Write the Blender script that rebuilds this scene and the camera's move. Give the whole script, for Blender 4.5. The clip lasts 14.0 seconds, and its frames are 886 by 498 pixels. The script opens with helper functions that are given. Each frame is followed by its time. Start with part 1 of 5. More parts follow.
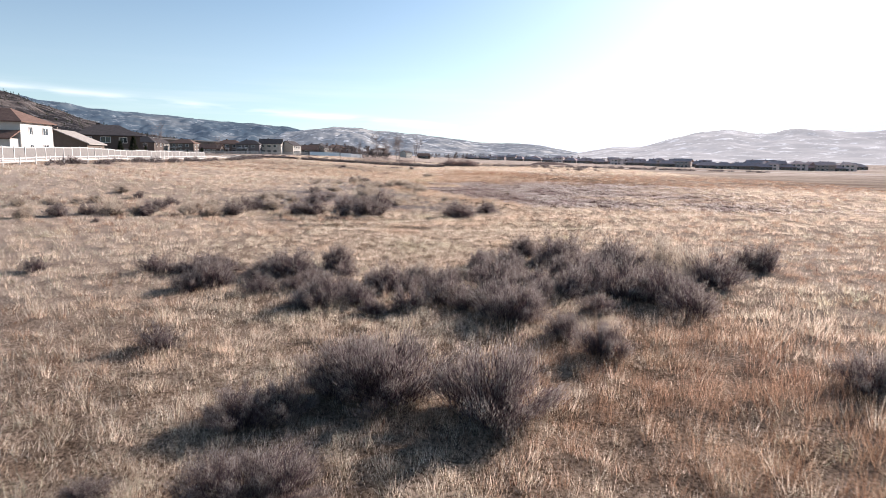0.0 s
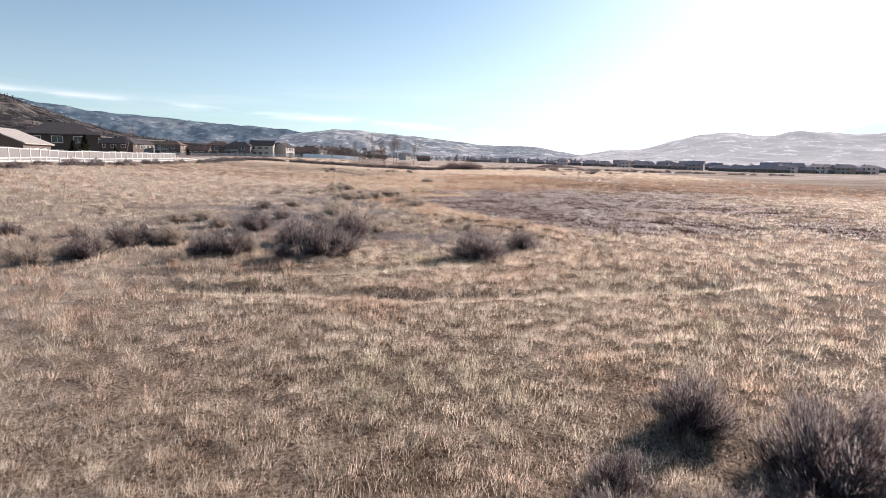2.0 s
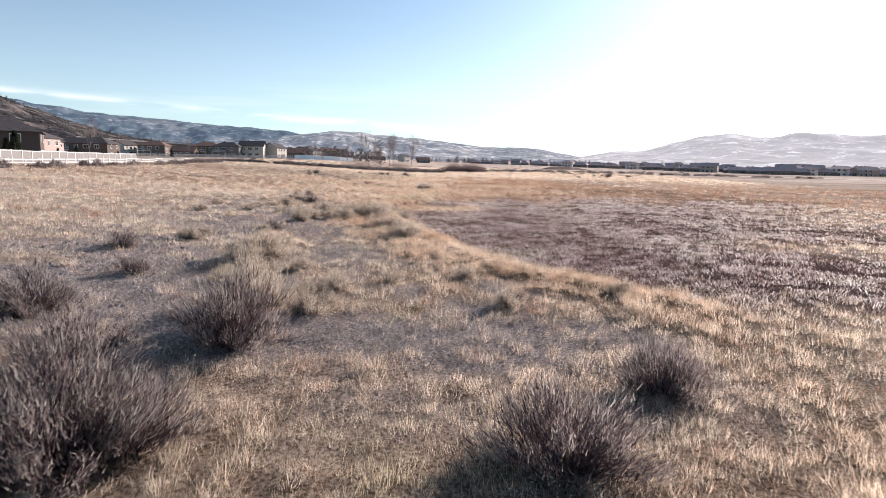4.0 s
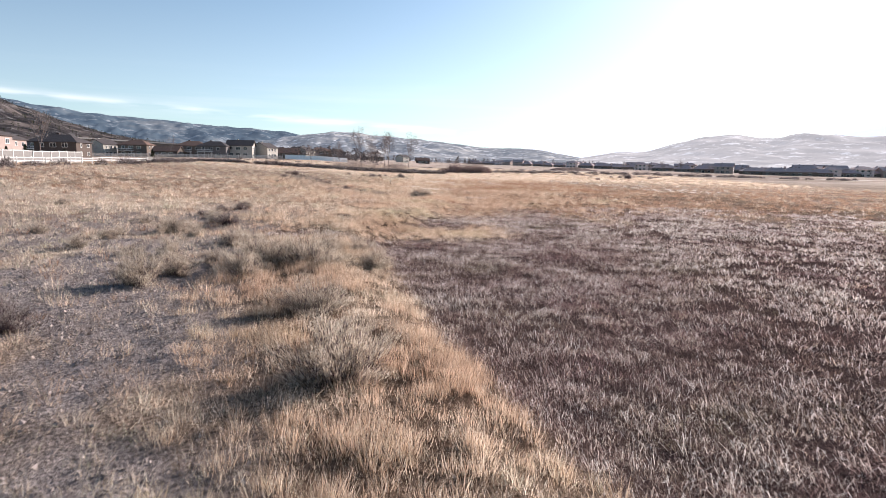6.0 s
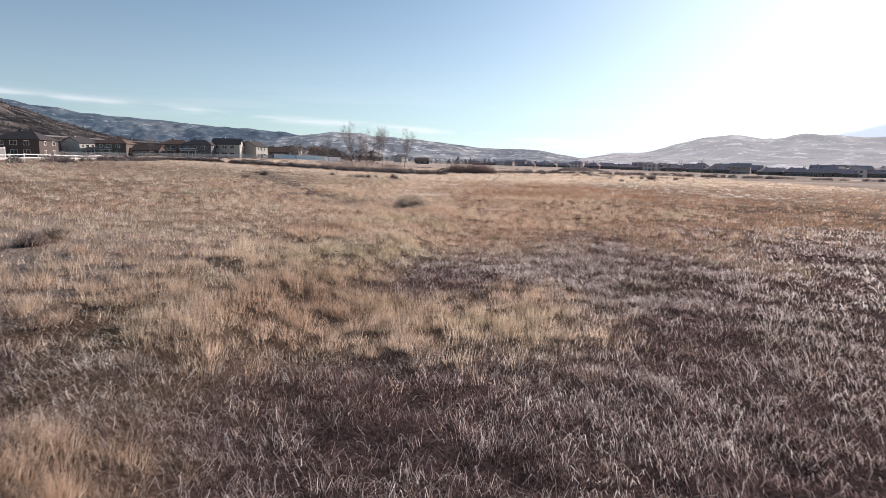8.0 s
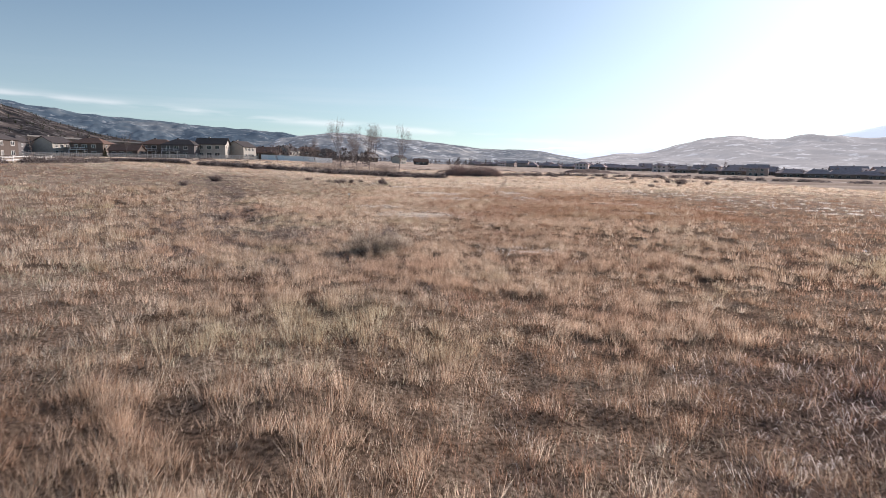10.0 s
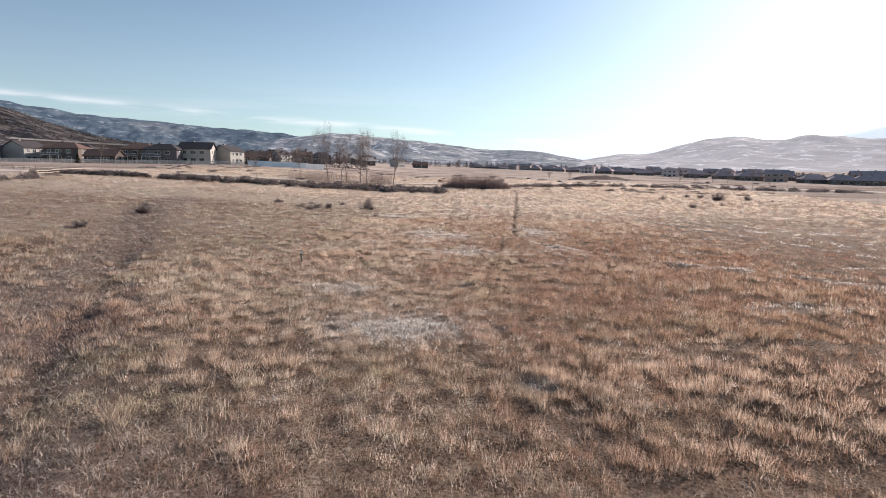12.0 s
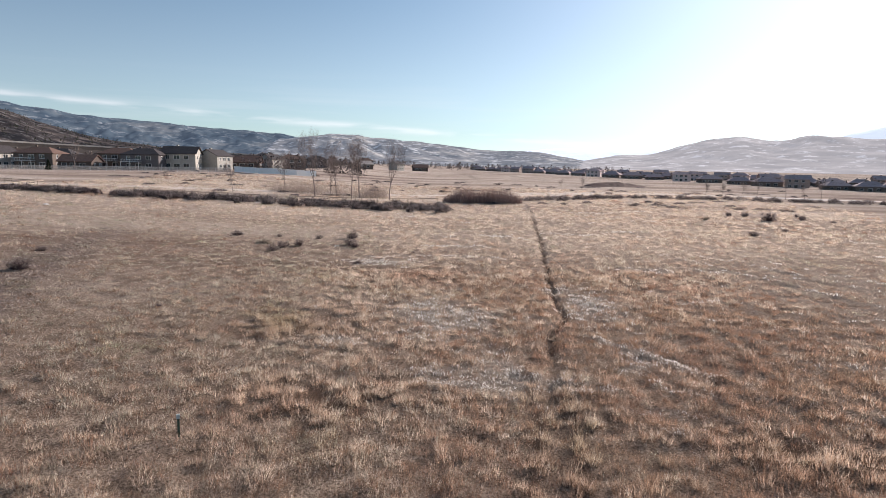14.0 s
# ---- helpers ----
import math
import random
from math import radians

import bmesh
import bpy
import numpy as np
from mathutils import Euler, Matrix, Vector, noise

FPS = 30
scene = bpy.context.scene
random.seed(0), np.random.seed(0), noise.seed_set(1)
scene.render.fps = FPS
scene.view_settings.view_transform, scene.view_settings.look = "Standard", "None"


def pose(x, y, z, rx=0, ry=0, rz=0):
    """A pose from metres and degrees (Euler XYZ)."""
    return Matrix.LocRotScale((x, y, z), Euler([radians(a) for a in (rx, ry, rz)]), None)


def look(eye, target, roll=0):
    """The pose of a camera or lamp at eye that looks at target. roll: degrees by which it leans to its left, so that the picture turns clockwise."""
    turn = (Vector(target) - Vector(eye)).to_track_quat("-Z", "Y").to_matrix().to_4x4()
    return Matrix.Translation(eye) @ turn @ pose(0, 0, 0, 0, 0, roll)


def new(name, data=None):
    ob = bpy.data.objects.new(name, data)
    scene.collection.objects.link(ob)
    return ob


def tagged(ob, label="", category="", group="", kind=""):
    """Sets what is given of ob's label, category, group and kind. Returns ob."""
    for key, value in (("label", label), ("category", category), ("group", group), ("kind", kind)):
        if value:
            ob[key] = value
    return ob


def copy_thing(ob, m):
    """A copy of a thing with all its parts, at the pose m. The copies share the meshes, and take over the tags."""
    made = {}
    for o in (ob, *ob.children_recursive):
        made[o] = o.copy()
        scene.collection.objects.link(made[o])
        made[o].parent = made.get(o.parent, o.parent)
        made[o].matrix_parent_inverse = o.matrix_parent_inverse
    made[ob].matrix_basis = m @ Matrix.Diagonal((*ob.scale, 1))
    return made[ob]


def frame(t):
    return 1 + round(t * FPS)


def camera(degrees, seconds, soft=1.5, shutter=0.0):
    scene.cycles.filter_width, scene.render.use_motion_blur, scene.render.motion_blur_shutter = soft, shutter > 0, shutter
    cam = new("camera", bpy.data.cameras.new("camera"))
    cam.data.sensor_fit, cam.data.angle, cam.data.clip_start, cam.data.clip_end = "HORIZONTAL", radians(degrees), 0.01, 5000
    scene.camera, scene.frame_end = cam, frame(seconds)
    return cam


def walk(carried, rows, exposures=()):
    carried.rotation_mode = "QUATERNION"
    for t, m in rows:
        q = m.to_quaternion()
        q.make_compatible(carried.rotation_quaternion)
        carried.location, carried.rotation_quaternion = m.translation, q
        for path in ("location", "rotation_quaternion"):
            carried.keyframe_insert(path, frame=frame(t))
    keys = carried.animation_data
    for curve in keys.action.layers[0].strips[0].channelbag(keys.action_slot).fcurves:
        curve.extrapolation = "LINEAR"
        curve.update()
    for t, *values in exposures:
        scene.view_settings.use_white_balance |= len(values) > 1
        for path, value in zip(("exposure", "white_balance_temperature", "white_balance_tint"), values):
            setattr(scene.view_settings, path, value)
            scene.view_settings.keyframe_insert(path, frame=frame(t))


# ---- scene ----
cam = camera(72.0, 14.0, soft=0.82, shutter=0.1)
# seconds, x, y, z, pitch: a drone in level flight, nose down a little, leaning slightly to its left
ROWS = (
    (0.0, 0.00, 0.00, 3.99, -8.62),
    (0.5, -0.14, 4.55, 3.97, -8.56),
    (1.0, -0.26, 9.12, 3.94, -8.53),
    (1.5, -0.35, 13.74, 3.91, -8.46),
    (2.0, -0.41, 18.39, 3.86, -8.38),
    (2.5, -0.46, 23.07, 3.82, -8.30),
    (3.5, -0.58, 32.40, 3.75, -8.24),
    (4.5, -0.71, 41.74, 3.66, -8.19),
    (5.0, -0.77, 46.44, 3.60, -8.17),
    (5.5, -0.80, 51.16, 3.53, -8.15),
    (6.0, -0.83, 55.87, 3.45, -8.13),
    (6.5, -0.85, 60.54, 3.37, -8.11),
    (7.0, -0.86, 65.16, 3.29, -8.10),
    (7.5, -0.87, 69.75, 3.19, -8.08),
    (8.0, -0.85, 74.31, 3.07, -8.07),
    (9.0, -0.78, 83.39, 2.95, -8.04),
    (10.5, -0.68, 96.78, 3.70, -7.99),
    (11.0, -0.69, 101.13, 4.26, -7.98),
    (11.5, -0.73, 105.40, 4.87, -7.97),
    (12.0, -0.82, 109.60, 5.46, -7.97),
    (12.5, -0.94, 113.75, 6.00, -7.96),
    (13.0, -1.07, 117.87, 6.51, -7.95),
    (13.5, -1.20, 121.95, 7.00, -7.95),
    (14.0, -1.34, 126.00, 7.47, -7.94),
)


def flown(x, y, z, pitch):
    down = math.tan(radians(pitch))
    return look((x, y, z), (x, y + 10, z + 10 * down), 0.9)


walk(cam, [(t, flown(x, y, z, p)) for t, x, y, z, p in ROWS], [(0, 1.14, 6640, 19), (0.7, 1.16, 6640, 19), (1.4, 0.94, 6640, 19), (2.2, 1.05, 6640, 19), (5, 1.16, 6640, 19), (6.3, 1.06, 6640, 19), (7.5, 0.77, 6640, 19), (10.5, 0.7, 6640, 19), (11.3, 0.82, 6640, 19), (12.5, 0.76, 6640, 19), (14, 0.72, 6640, 19)])

# ---- sky and sun ----
SUN_AZ, SUN_EL = 45.0, 21.0
sun_dir = Vector((math.sin(radians(SUN_AZ)) * math.cos(radians(SUN_EL)), math.cos(radians(SUN_AZ)) * math.cos(radians(SUN_EL)), math.sin(radians(SUN_EL))))
world = bpy.data.worlds.new("sky")
scene.world = world
world.use_nodes = True
wn, wl = world.node_tree.nodes, world.node_tree.links
sky = wn.new("ShaderNodeTexSky")
sky.sky_type = "NISHITA"
sky.sun_disc = False
sky.sun_elevation, sky.sun_rotation = radians(SUN_EL), radians(SUN_AZ)
sky.air_density, sky.dust_density, sky.ozone_density, sky.altitude = 1.0, 0.1, 1.5, 1400
# thin streaks of cirrus low over the hills
geo = wn.new("ShaderNodeTexCoord")
sep = wn.new("ShaderNodeSeparateXYZ")
wl.new(geo.outputs["Generated"], sep.inputs[0])
mp = wn.new("ShaderNodeMapping")
mp.inputs["Scale"].default_value = (2.2, 2.2, 38.0)
mp.inputs["Rotation"].default_value = (0, radians(2.0), 0)
wl.new(geo.outputs["Generated"], mp.inputs[0])
cn = wn.new("ShaderNodeTexNoise")
cn.inputs["Scale"].default_value, cn.inputs["Detail"].default_value = 1.6, 5.0
wl.new(mp.outputs[0], cn.inputs[0])
cr = wn.new("ShaderNodeValToRGB")
cr.color_ramp.elements[0].position, cr.color_ramp.elements[1].position = 0.5, 0.72
wl.new(cn.outputs[0], cr.inputs[0])
band = wn.new("ShaderNodeValToRGB")
for pos, v in ((0.0, 0.9), (0.05, 1.0), (0.09, 0.8), (0.14, 0.0)):
    el = band.color_ramp.elements.new(pos)
    el.color = (v, v, v, 1)
band.color_ramp.elements.remove(band.color_ramp.elements[0])
band.color_ramp.elements[-1].color = (0, 0, 0, 1)
wl.new(sep.outputs["Z"], band.inputs[0])
mul = wn.new("ShaderNodeMath")
mul.operation = "MULTIPLY"
wl.new(cr.outputs[0], mul.inputs[0])
wl.new(band.outputs[0], mul.inputs[1])
half = wn.new("ShaderNodeMath")
half.operation = "MULTIPLY"
half.inputs[1].default_value = 0.15
wl.new(mul.outputs[0], half.inputs[0])
mix = wn.new("ShaderNodeMixRGB")
mix.inputs[2].default_value = (9.0, 9.6, 10.2, 1)
wl.new(half.outputs[0], mix.inputs[0])
tone = wn.new("ShaderNodeMixRGB")
tone.blend_type = "MULTIPLY"
tone.inputs[0].default_value = 1.0
tone.inputs[2].default_value = (0.56, 1.05, 1.13, 1)
wl.new(sky.outputs[0], tone.inputs[1])
# winter haze takes the colour out of the sky towards the horizon
grey = wn.new("ShaderNodeHueSaturation")
grey.inputs["Saturation"].default_value = 0.5
wl.new(tone.outputs[0], grey.inputs["Color"])
haze = wn.new("ShaderNodeValToRGB")
haze.color_ramp.elements[0].position, haze.color_ramp.elements[0].color = 0.02, (1, 1, 1, 1)
haze.color_ramp.elements[1].position, haze.color_ramp.elements[1].color = 0.45, (0.12, 0.12, 0.12, 1)
wl.new(sep.outputs["Z"], haze.inputs[0])
hazed = wn.new("ShaderNodeMixRGB")
wl.new(haze.outputs[0], hazed.inputs[0])
wl.new(tone.outputs[0], hazed.inputs[1])
wl.new(grey.outputs[0], hazed.inputs[2])
# the bright haze close round the sun
near_sun = wn.new("ShaderNodeVectorMath")
near_sun.operation = "DOT_PRODUCT"
near_sun.inputs[1].default_value = sun_dir
wl.new(geo.outputs["Generated"], near_sun.inputs[0])
fall = wn.new("ShaderNodeMath")
fall.operation, fall.use_clamp = "POWER", True
fall.inputs[1].default_value = 8.5
wl.new(near_sun.outputs["Value"], fall.inputs[0])
aureole = wn.new("ShaderNodeMixRGB")
aureole.blend_type = "ADD"
aureole.inputs[2].default_value = (7.6, 7.6, 7.6, 1)
wl.new(fall.outputs[0], aureole.inputs[0])
wl.new(hazed.outputs[0], aureole.inputs[1])
wl.new(aureole.outputs[0], mix.inputs[1])


def sky_math(op, a, b):
    m = wn.new("ShaderNodeMath")
    m.operation = op
    for sock, v in zip(m.inputs, (a, b)):
        if isinstance(v, bpy.types.NodeSocket):
            wl.new(v, sock)
        else:
            sock.default_value = v
    return m.outputs[0]


# one long thin cloud bank that sinks towards the valley's end
height = sky_math("ADD", sep.outputs["Z"], sky_math("ADD", sky_math("MULTIPLY", sep.outputs["X"], 0.058), -0.0489))
across_bank = sky_math("MULTIPLY", height, 190.0)
bank = sky_math("POWER", 2.718, sky_math("MULTIPLY", sky_math("MULTIPLY", across_bank, across_bank), -1.0))
bn = wn.new("ShaderNodeTexNoise")
bn.inputs["Scale"].default_value, bn.inputs["Detail"].default_value = 1.0, 3.0
bm_map = wn.new("ShaderNodeMapping")
bm_map.inputs["Scale"].default_value = (9.0, 3.0, 60.0)
wl.new(geo.outputs["Generated"], bm_map.inputs[0])
wl.new(bm_map.outputs[0], bn.inputs[0])
br = wn.new("ShaderNodeValToRGB")
br.color_ramp.elements[0].position, br.color_ramp.elements[1].position = 0.40, 0.62
wl.new(bn.outputs[0], br.inputs[0])
cloud = wn.new("ShaderNodeMixRGB")
cloud.inputs[2].default_value = (12.0, 12.2, 12.4, 1)
wl.new(sky_math("MULTIPLY", sky_math("MULTIPLY", bank, br.outputs[0]), 0.36), cloud.inputs[0])
wl.new(mix.outputs[0], cloud.inputs[1])
wn["Background"].inputs["Strength"].default_value = 0.062
wl.new(cloud.outputs[0], wn["Background"].inputs["Color"])
sun = new("sun", bpy.data.lights.new("sun", "SUN"))
sun.data.energy, sun.data.angle, sun.data.color = 4.4, radians(0.53), (1.0, 0.95, 0.87)
sun.matrix_world = Matrix.Translation((40, 60, 60)) @ sun_dir.to_track_quat("Z", "Y").to_matrix().to_4x4()

# ---- small helpers ----
rng = np.random.default_rng(7)


def smooth(a, b, v):
    u = np.clip((v - a) / (b - a), 0, 1)
    return u * u * (3 - 2 * u)


def lattice(x, y, seed=0):
    """Value noise, 0 to 1, one cell a metre."""
    xi, yi = np.floor(x).astype(np.int64), np.floor(y).astype(np.int64)
    u, v = x - xi, y - yi
    u, v = u * u * (3 - 2 * u), v * v * (3 - 2 * v)

    def h(i, j):
        n = (i * 374761393 + j * 668265263 + seed * 982451653) & 0x7FFFFFFF
        n = ((n ^ (n >> 13)) * 1274126177) & 0x7FFFFFFF
        return ((n ^ (n >> 16)) & 0xFFFF) / 65535.0

    return (h(xi, yi) * (1 - u) + h(xi + 1, yi) * u) * (1 - v) + (h(xi, yi + 1) * (1 - u) + h(xi + 1, yi + 1) * u) * v


def fractal(x, y, size, seed=0, octaves=4):
    total, amp, out = 0.0, 1.0, 0.0
    for o in range(octaves):
        k = 2.0 ** o / size
        out = out + amp * lattice(x * k + 17.3 * o, y * k - 9.1 * o, seed + o)
        total += amp
        amp *= 0.5
    return out / total


def mesh_of(name, verts, faces, material, shade=False):
    """A mesh from arrays: all faces have the same number of corners."""
    me = bpy.data.meshes.new(name)
    n = faces.shape[1]
    me.vertices.add(len(verts))
    me.vertices.foreach_set("co", np.ascontiguousarray(verts, dtype=np.float32).ravel())
    me.loops.add(faces.size)
    me.loops.foreach_set("vertex_index", np.ascontiguousarray(faces, dtype=np.int32).ravel())
    me.polygons.add(len(faces))
    me.polygons.foreach_set("loop_start", np.arange(0, faces.size, n, dtype=np.int32))
    me.polygons.foreach_set("use_smooth", np.full(len(faces), shade))
    me.update(calc_edges=True)
    if material:
        me.materials.append(material)
    return me


def from_bm(name, bm, material):
    me = bpy.data.meshes.new(name)
    bm.to_mesh(me)
    bm.free()
    if material:
        me.materials.append(material)
    return me


def part(name, bm, material, parent, label=""):
    ob = new(name, bm if isinstance(bm, bpy.types.Mesh) else from_bm(name, bm, material))
    ob.parent = parent
    if label:
        tagged(ob, label)
    return ob


def thing(name, m, label, category, group=""):
    ob = new(name)
    ob.matrix_world = m
    ob.empty_display_size = 0.2
    return tagged(ob, label, category, group)


def box(bm, x0, x1, y0, y1, z0, z1):
    v = [bm.verts.new((x, y, z)) for z in (z0, z1) for y in (y0, y1) for x in (x0, x1)]
    for f in ((0, 2, 3, 1), (4, 5, 7, 6), (0, 1, 5, 4), (2, 6, 7, 3), (0, 4, 6, 2), (1, 3, 7, 5)):
        bm.faces.new([v[i] for i in f])
    return v


def tube(bm, a, b, ra, rb, sides=5):
    a, b = Vector(a), Vector(b)
    q = (b - a).to_track_quat("Z", "Y")
    rings = []
    for p, r in ((a, ra), (b, rb)):
        rings.append([bm.verts.new(p + q @ Vector((r * math.cos(6.2832 * i / sides), r * math.sin(6.2832 * i / sides), 0))) for i in range(sides)])
    for i in range(sides):
        j = (i + 1) % sides
        bm.faces.new((rings[0][i], rings[0][j], rings[1][j], rings[1][i]))
    bm.faces.new(rings[1])


# ---- the lie of the land ----
def edge_x(y):
    """Where the grassy bank falls to the marsh."""
    return np.interp(y, [50, 55.3, 57.6, 60, 65, 70, 77, 82, 86, 90, 96, 110], [9.5, 5.9, 3.7, 1.6, 0.0, -1.6, -2.9, -4.4, -4.0, -2.6, -1.6, 0.5])


def trail_x(y):
    return np.interp(y, [126, 139, 142.4, 145.8, 151.7, 155.1, 160, 169.7, 186, 222, 250], [0.9, 1.4, 2.0, 2.4, 3.4, 4.7, 5.0, 6.2, 8.3, 12.5, 14.7]) + 0.07 * np.sin(y * 0.9) + 0.05 * np.sin(y * 2.3)


def track_x(y):
    return np.interp(y, [100, 112, 127, 136, 150, 165, 185], [-3, -6.5, -13, -16.5, -21.5, -27, -33])


def land(x, y):
    """Height of the ground, without its small bumps."""
    u = np.clip(-8 - x, 0, 48)
    z = -0.42 + 0.35 * smooth(40, 120, y) + 0.25 * smooth(110, 125, y) - 0.1 * smooth(130, 150, y) + 0.6 * smooth(200, 320, y) + 0.8 * smooth(300, 600, y)
    z = z + 0.03 * np.minimum(u, 14) + 0.055 * np.clip(u - 14, 0, 40) - 0.010 * np.clip(x - 15, 0, 170)
    z = z + 0.6 * smooth(-30, -80, x) * smooth(250, 340, y)
    z = z + 0.55 * smooth(46, 62, y) * (1 - smooth(95, 125, y)) * (1 - smooth(-1.5, 1.2, x - edge_x(y)))
    z = z - 0.2 * np.exp(-(((x - trail_x(y)) / 0.24) ** 2)) * smooth(133, 150, y) * (1 - smooth(225, 245, y))
    # low furrow ridges on the open side
    for off in (0.0, 4.2, 7.0):
        z = z + 0.11 * np.exp(-(((x - 19.5 - off + 0.29 * (y - 170)) / 0.35) ** 2)) * smooth(124, 130, y) * (1 - smooth(168, 180, y))
    z = z + 0.11 * np.exp(-(((y - np.interp(x, [4, 5.7, 8.1, 11.8, 20], [152.5, 150.8, 146.9, 143.2, 137])) / 0.4) ** 2)) * smooth(4.5, 6, x) * (1 - smooth(16, 20, x))
    # old wheel ruts across the flat, and the hollow of the trodden track
    rut_a = 37.4 + 0.25 * np.maximum(x, 0) + 0.08 * np.maximum(-x - 1, 0)
    rut_b = 43.5 + 0.35 * np.minimum(x, 0) + 0.3 * np.sin(x * 0.4)
    z = z - 0.26 * np.exp(-(((y - rut_a) / 0.5) ** 2)) * (1 - smooth(9, 14, np.abs(x))) - 0.24 * np.exp(-(((y - rut_b) / 0.5) ** 2)) * smooth(-14, -10, x) * (1 - smooth(-1, 3, x))
    z = z - 0.22 * np.exp(-(((x - track_x(y) - 0.8) / 0.9) ** 2)) * smooth(112, 122, y) * (1 - smooth(138, 156, y))
    return z


def hummock(x, y):
    """Tussocky small relief, 0 to 1."""
    return fractal(x, y, 0.5, 9, 2)


def ground_z(x, y):
    x, y = np.asarray(x, float), np.asarray(y, float)
    near = 1 - smooth(150, 400, np.hypot(x, y - 90))
    return land(x, y) + near * (0.16 * (fractal(x, y, 5.0, 3) - 0.5) + (0.15 + 0.07 * smooth(125, 145, y)) * (hummock(x, y) - 0.5)) + 0.5 * (fractal(x, y, 90.0, 5) - 0.5) * smooth(0, 60, np.hypot(x, y - 60))


def zones(x, y):
    """How far each kind of ground cover holds at a place, 0 to 1: marsh, orange bank grass, bare soil, pale straw, trodden track."""
    n = fractal(x, y, 7.0, 21)
    n2 = fractal(x, y, 2.2, 33)
    e = x - edge_x(y)
    marsh = smooth(-0.3, 0.5, e + 1.2 * (n - 0.5)) * smooth(51, 57, y + 3 * (n - 0.5)) * (1 - smooth(92, 102, y - 0.3 * x + 10 * (n - 0.5))) * (1 - 0.7 * smooth(0.52, 0.66, fractal(x, y, 11.0, 27)) * smooth(6, 16, x + 0.3 * (y - 75))) * (1 - smooth(18, 45, x + 20 * (n - 0.5)))
    tongue = np.clip(1.4 * np.exp(-(((y - 86.2 - 0.2 * (x + 3) - 3 * (n2 - 0.5)) / 2.2) ** 2)), 0, 1) * smooth(-8, -5, x) * (1 - smooth(0.8, 3.8, x))
    notch = np.exp(-(((y - 81.6 - 0.6 * (n - 0.5)) / 1.5) ** 2)) * smooth(-9.5, -7, x) * (1 - smooth(-3, -1, x))
    marsh = np.maximum(marsh, smooth(0.3, 0.6, notch)) * (1 - tongue)
    orange = np.maximum(tongue, smooth(-5.6, -3.4, e + 2.5 * (n - 0.5)) * (1 - smooth(-0.2, 0.6, e)) * smooth(49, 56, y) * (1 - smooth(88, 112, y)))
    orange = orange * smooth(0.2, 0.45, n2)
    orange = np.maximum(orange, 0.6 * smooth(0.5, 0.62, n) * smooth(100, 106, y) * (1 - smooth(112, 150, y)))
    # amber drifts on the open meadow
    for px, py, wx, wy in ((-8, 152.6, 2.6, 2.0), (-4.6, 144.5, 2.6, 2.2), (8.7, 141.2, 3.2, 1.6), (6.8, 123.4, 6.0, 3.0), (6.3, 111, 3.0, 2.0), (-20.6, 131.4, 3.2, 5.0), (-23.8, 141.3, 2.6, 4.0), (12, 102.4, 5.0, 2.0), (-9.9, 87, 2.4, 3.0), (-4.6, 104.6, 1.7, 2.6), (-5.5, 108.5, 2.0, 1.5), (3.7, 105.4, 2.6, 2.2)):
        orange = np.maximum(orange, 1.1 * np.exp(-(((x - px) / wx) ** 2 + ((y - py) / wy) ** 2)) * smooth(0.25, 0.5, n2))
    orange = np.maximum(orange, np.exp(-(((np.abs(x - trail_x(y)) - 0.55) / 0.3) ** 2)) * smooth(131, 136, y) * (1 - smooth(145, 149, y)))
    orange = np.clip(orange, 0, 1)
    bare = smooth(0.38, 0.62, n2 * 0.6 + n * 0.4 + 0.10) * smooth(44, 51, y) * (1 - smooth(80, 98, y)) * (1 - smooth(-5.2, -3.2, e + 2.5 * (n - 0.5))) * smooth(-24, -12, x)
    pale = np.zeros_like(x)
    for px, py, wx, wy in ((5.3, 148.5, 1.5, 1.4), (-0.9, 152.8, 2.2, 1.9), (-2.0, 155.6, 1.7, 3.0), (15.3, 190.8, 4.0, 1.3), (4.8, 188.5, 2.2, 1.2), (1.2, 147.0, 1.0, 2.0), (-5.6, 150.4, 1.2, 0.6), (1.4, 124, 0.6, 0.5), (2.6, 115.6, 1.2, 1.0), (6.4, 157.9, 1.2, 4.0), (-6.4, 171, 3.0, 1.5)):
        pale = np.maximum(pale, np.exp(-(((x - px) / wx) ** 2 + ((y - py) / wy) ** 2)) * 1.2)
    row = np.exp(-(((y - np.interp(x, [4, 5.7, 8.1, 11.8, 20], [152.5, 150.8, 146.9, 143.2, 137]) + 1.5 * (n2 - 0.5)) / 0.55) ** 2)) * smooth(4.5, 6, x)
    for off in (0.0, 4.2, 7.0):
        row = np.maximum(row, 0.8 * np.exp(-(((x - 19.5 - off + 0.29 * (y - 170) + 0.8 * (n2 - 0.5)) / 0.28) ** 2)) * smooth(124, 130, y) * (1 - smooth(168, 180, y)))
    pale = 0.85 * pale * smooth(0.42, 0.6, n2 + 0.05)
    pale = np.maximum(pale, 1.4 * np.exp(-(((x + 2.2) / 2.2) ** 2 + ((y - 128.9) / 1.5) ** 2)) * smooth(0.15, 0.35, n2))
    pale = np.clip(np.maximum(pale, np.maximum(row * smooth(0.3, 0.5, n2), 0.7 * smooth(0.64, 0.78, fractal(x * 0.4, y, 2.6, 44)) * smooth(120, 140, y) * smooth(-12, -6, x))), 0, 1)
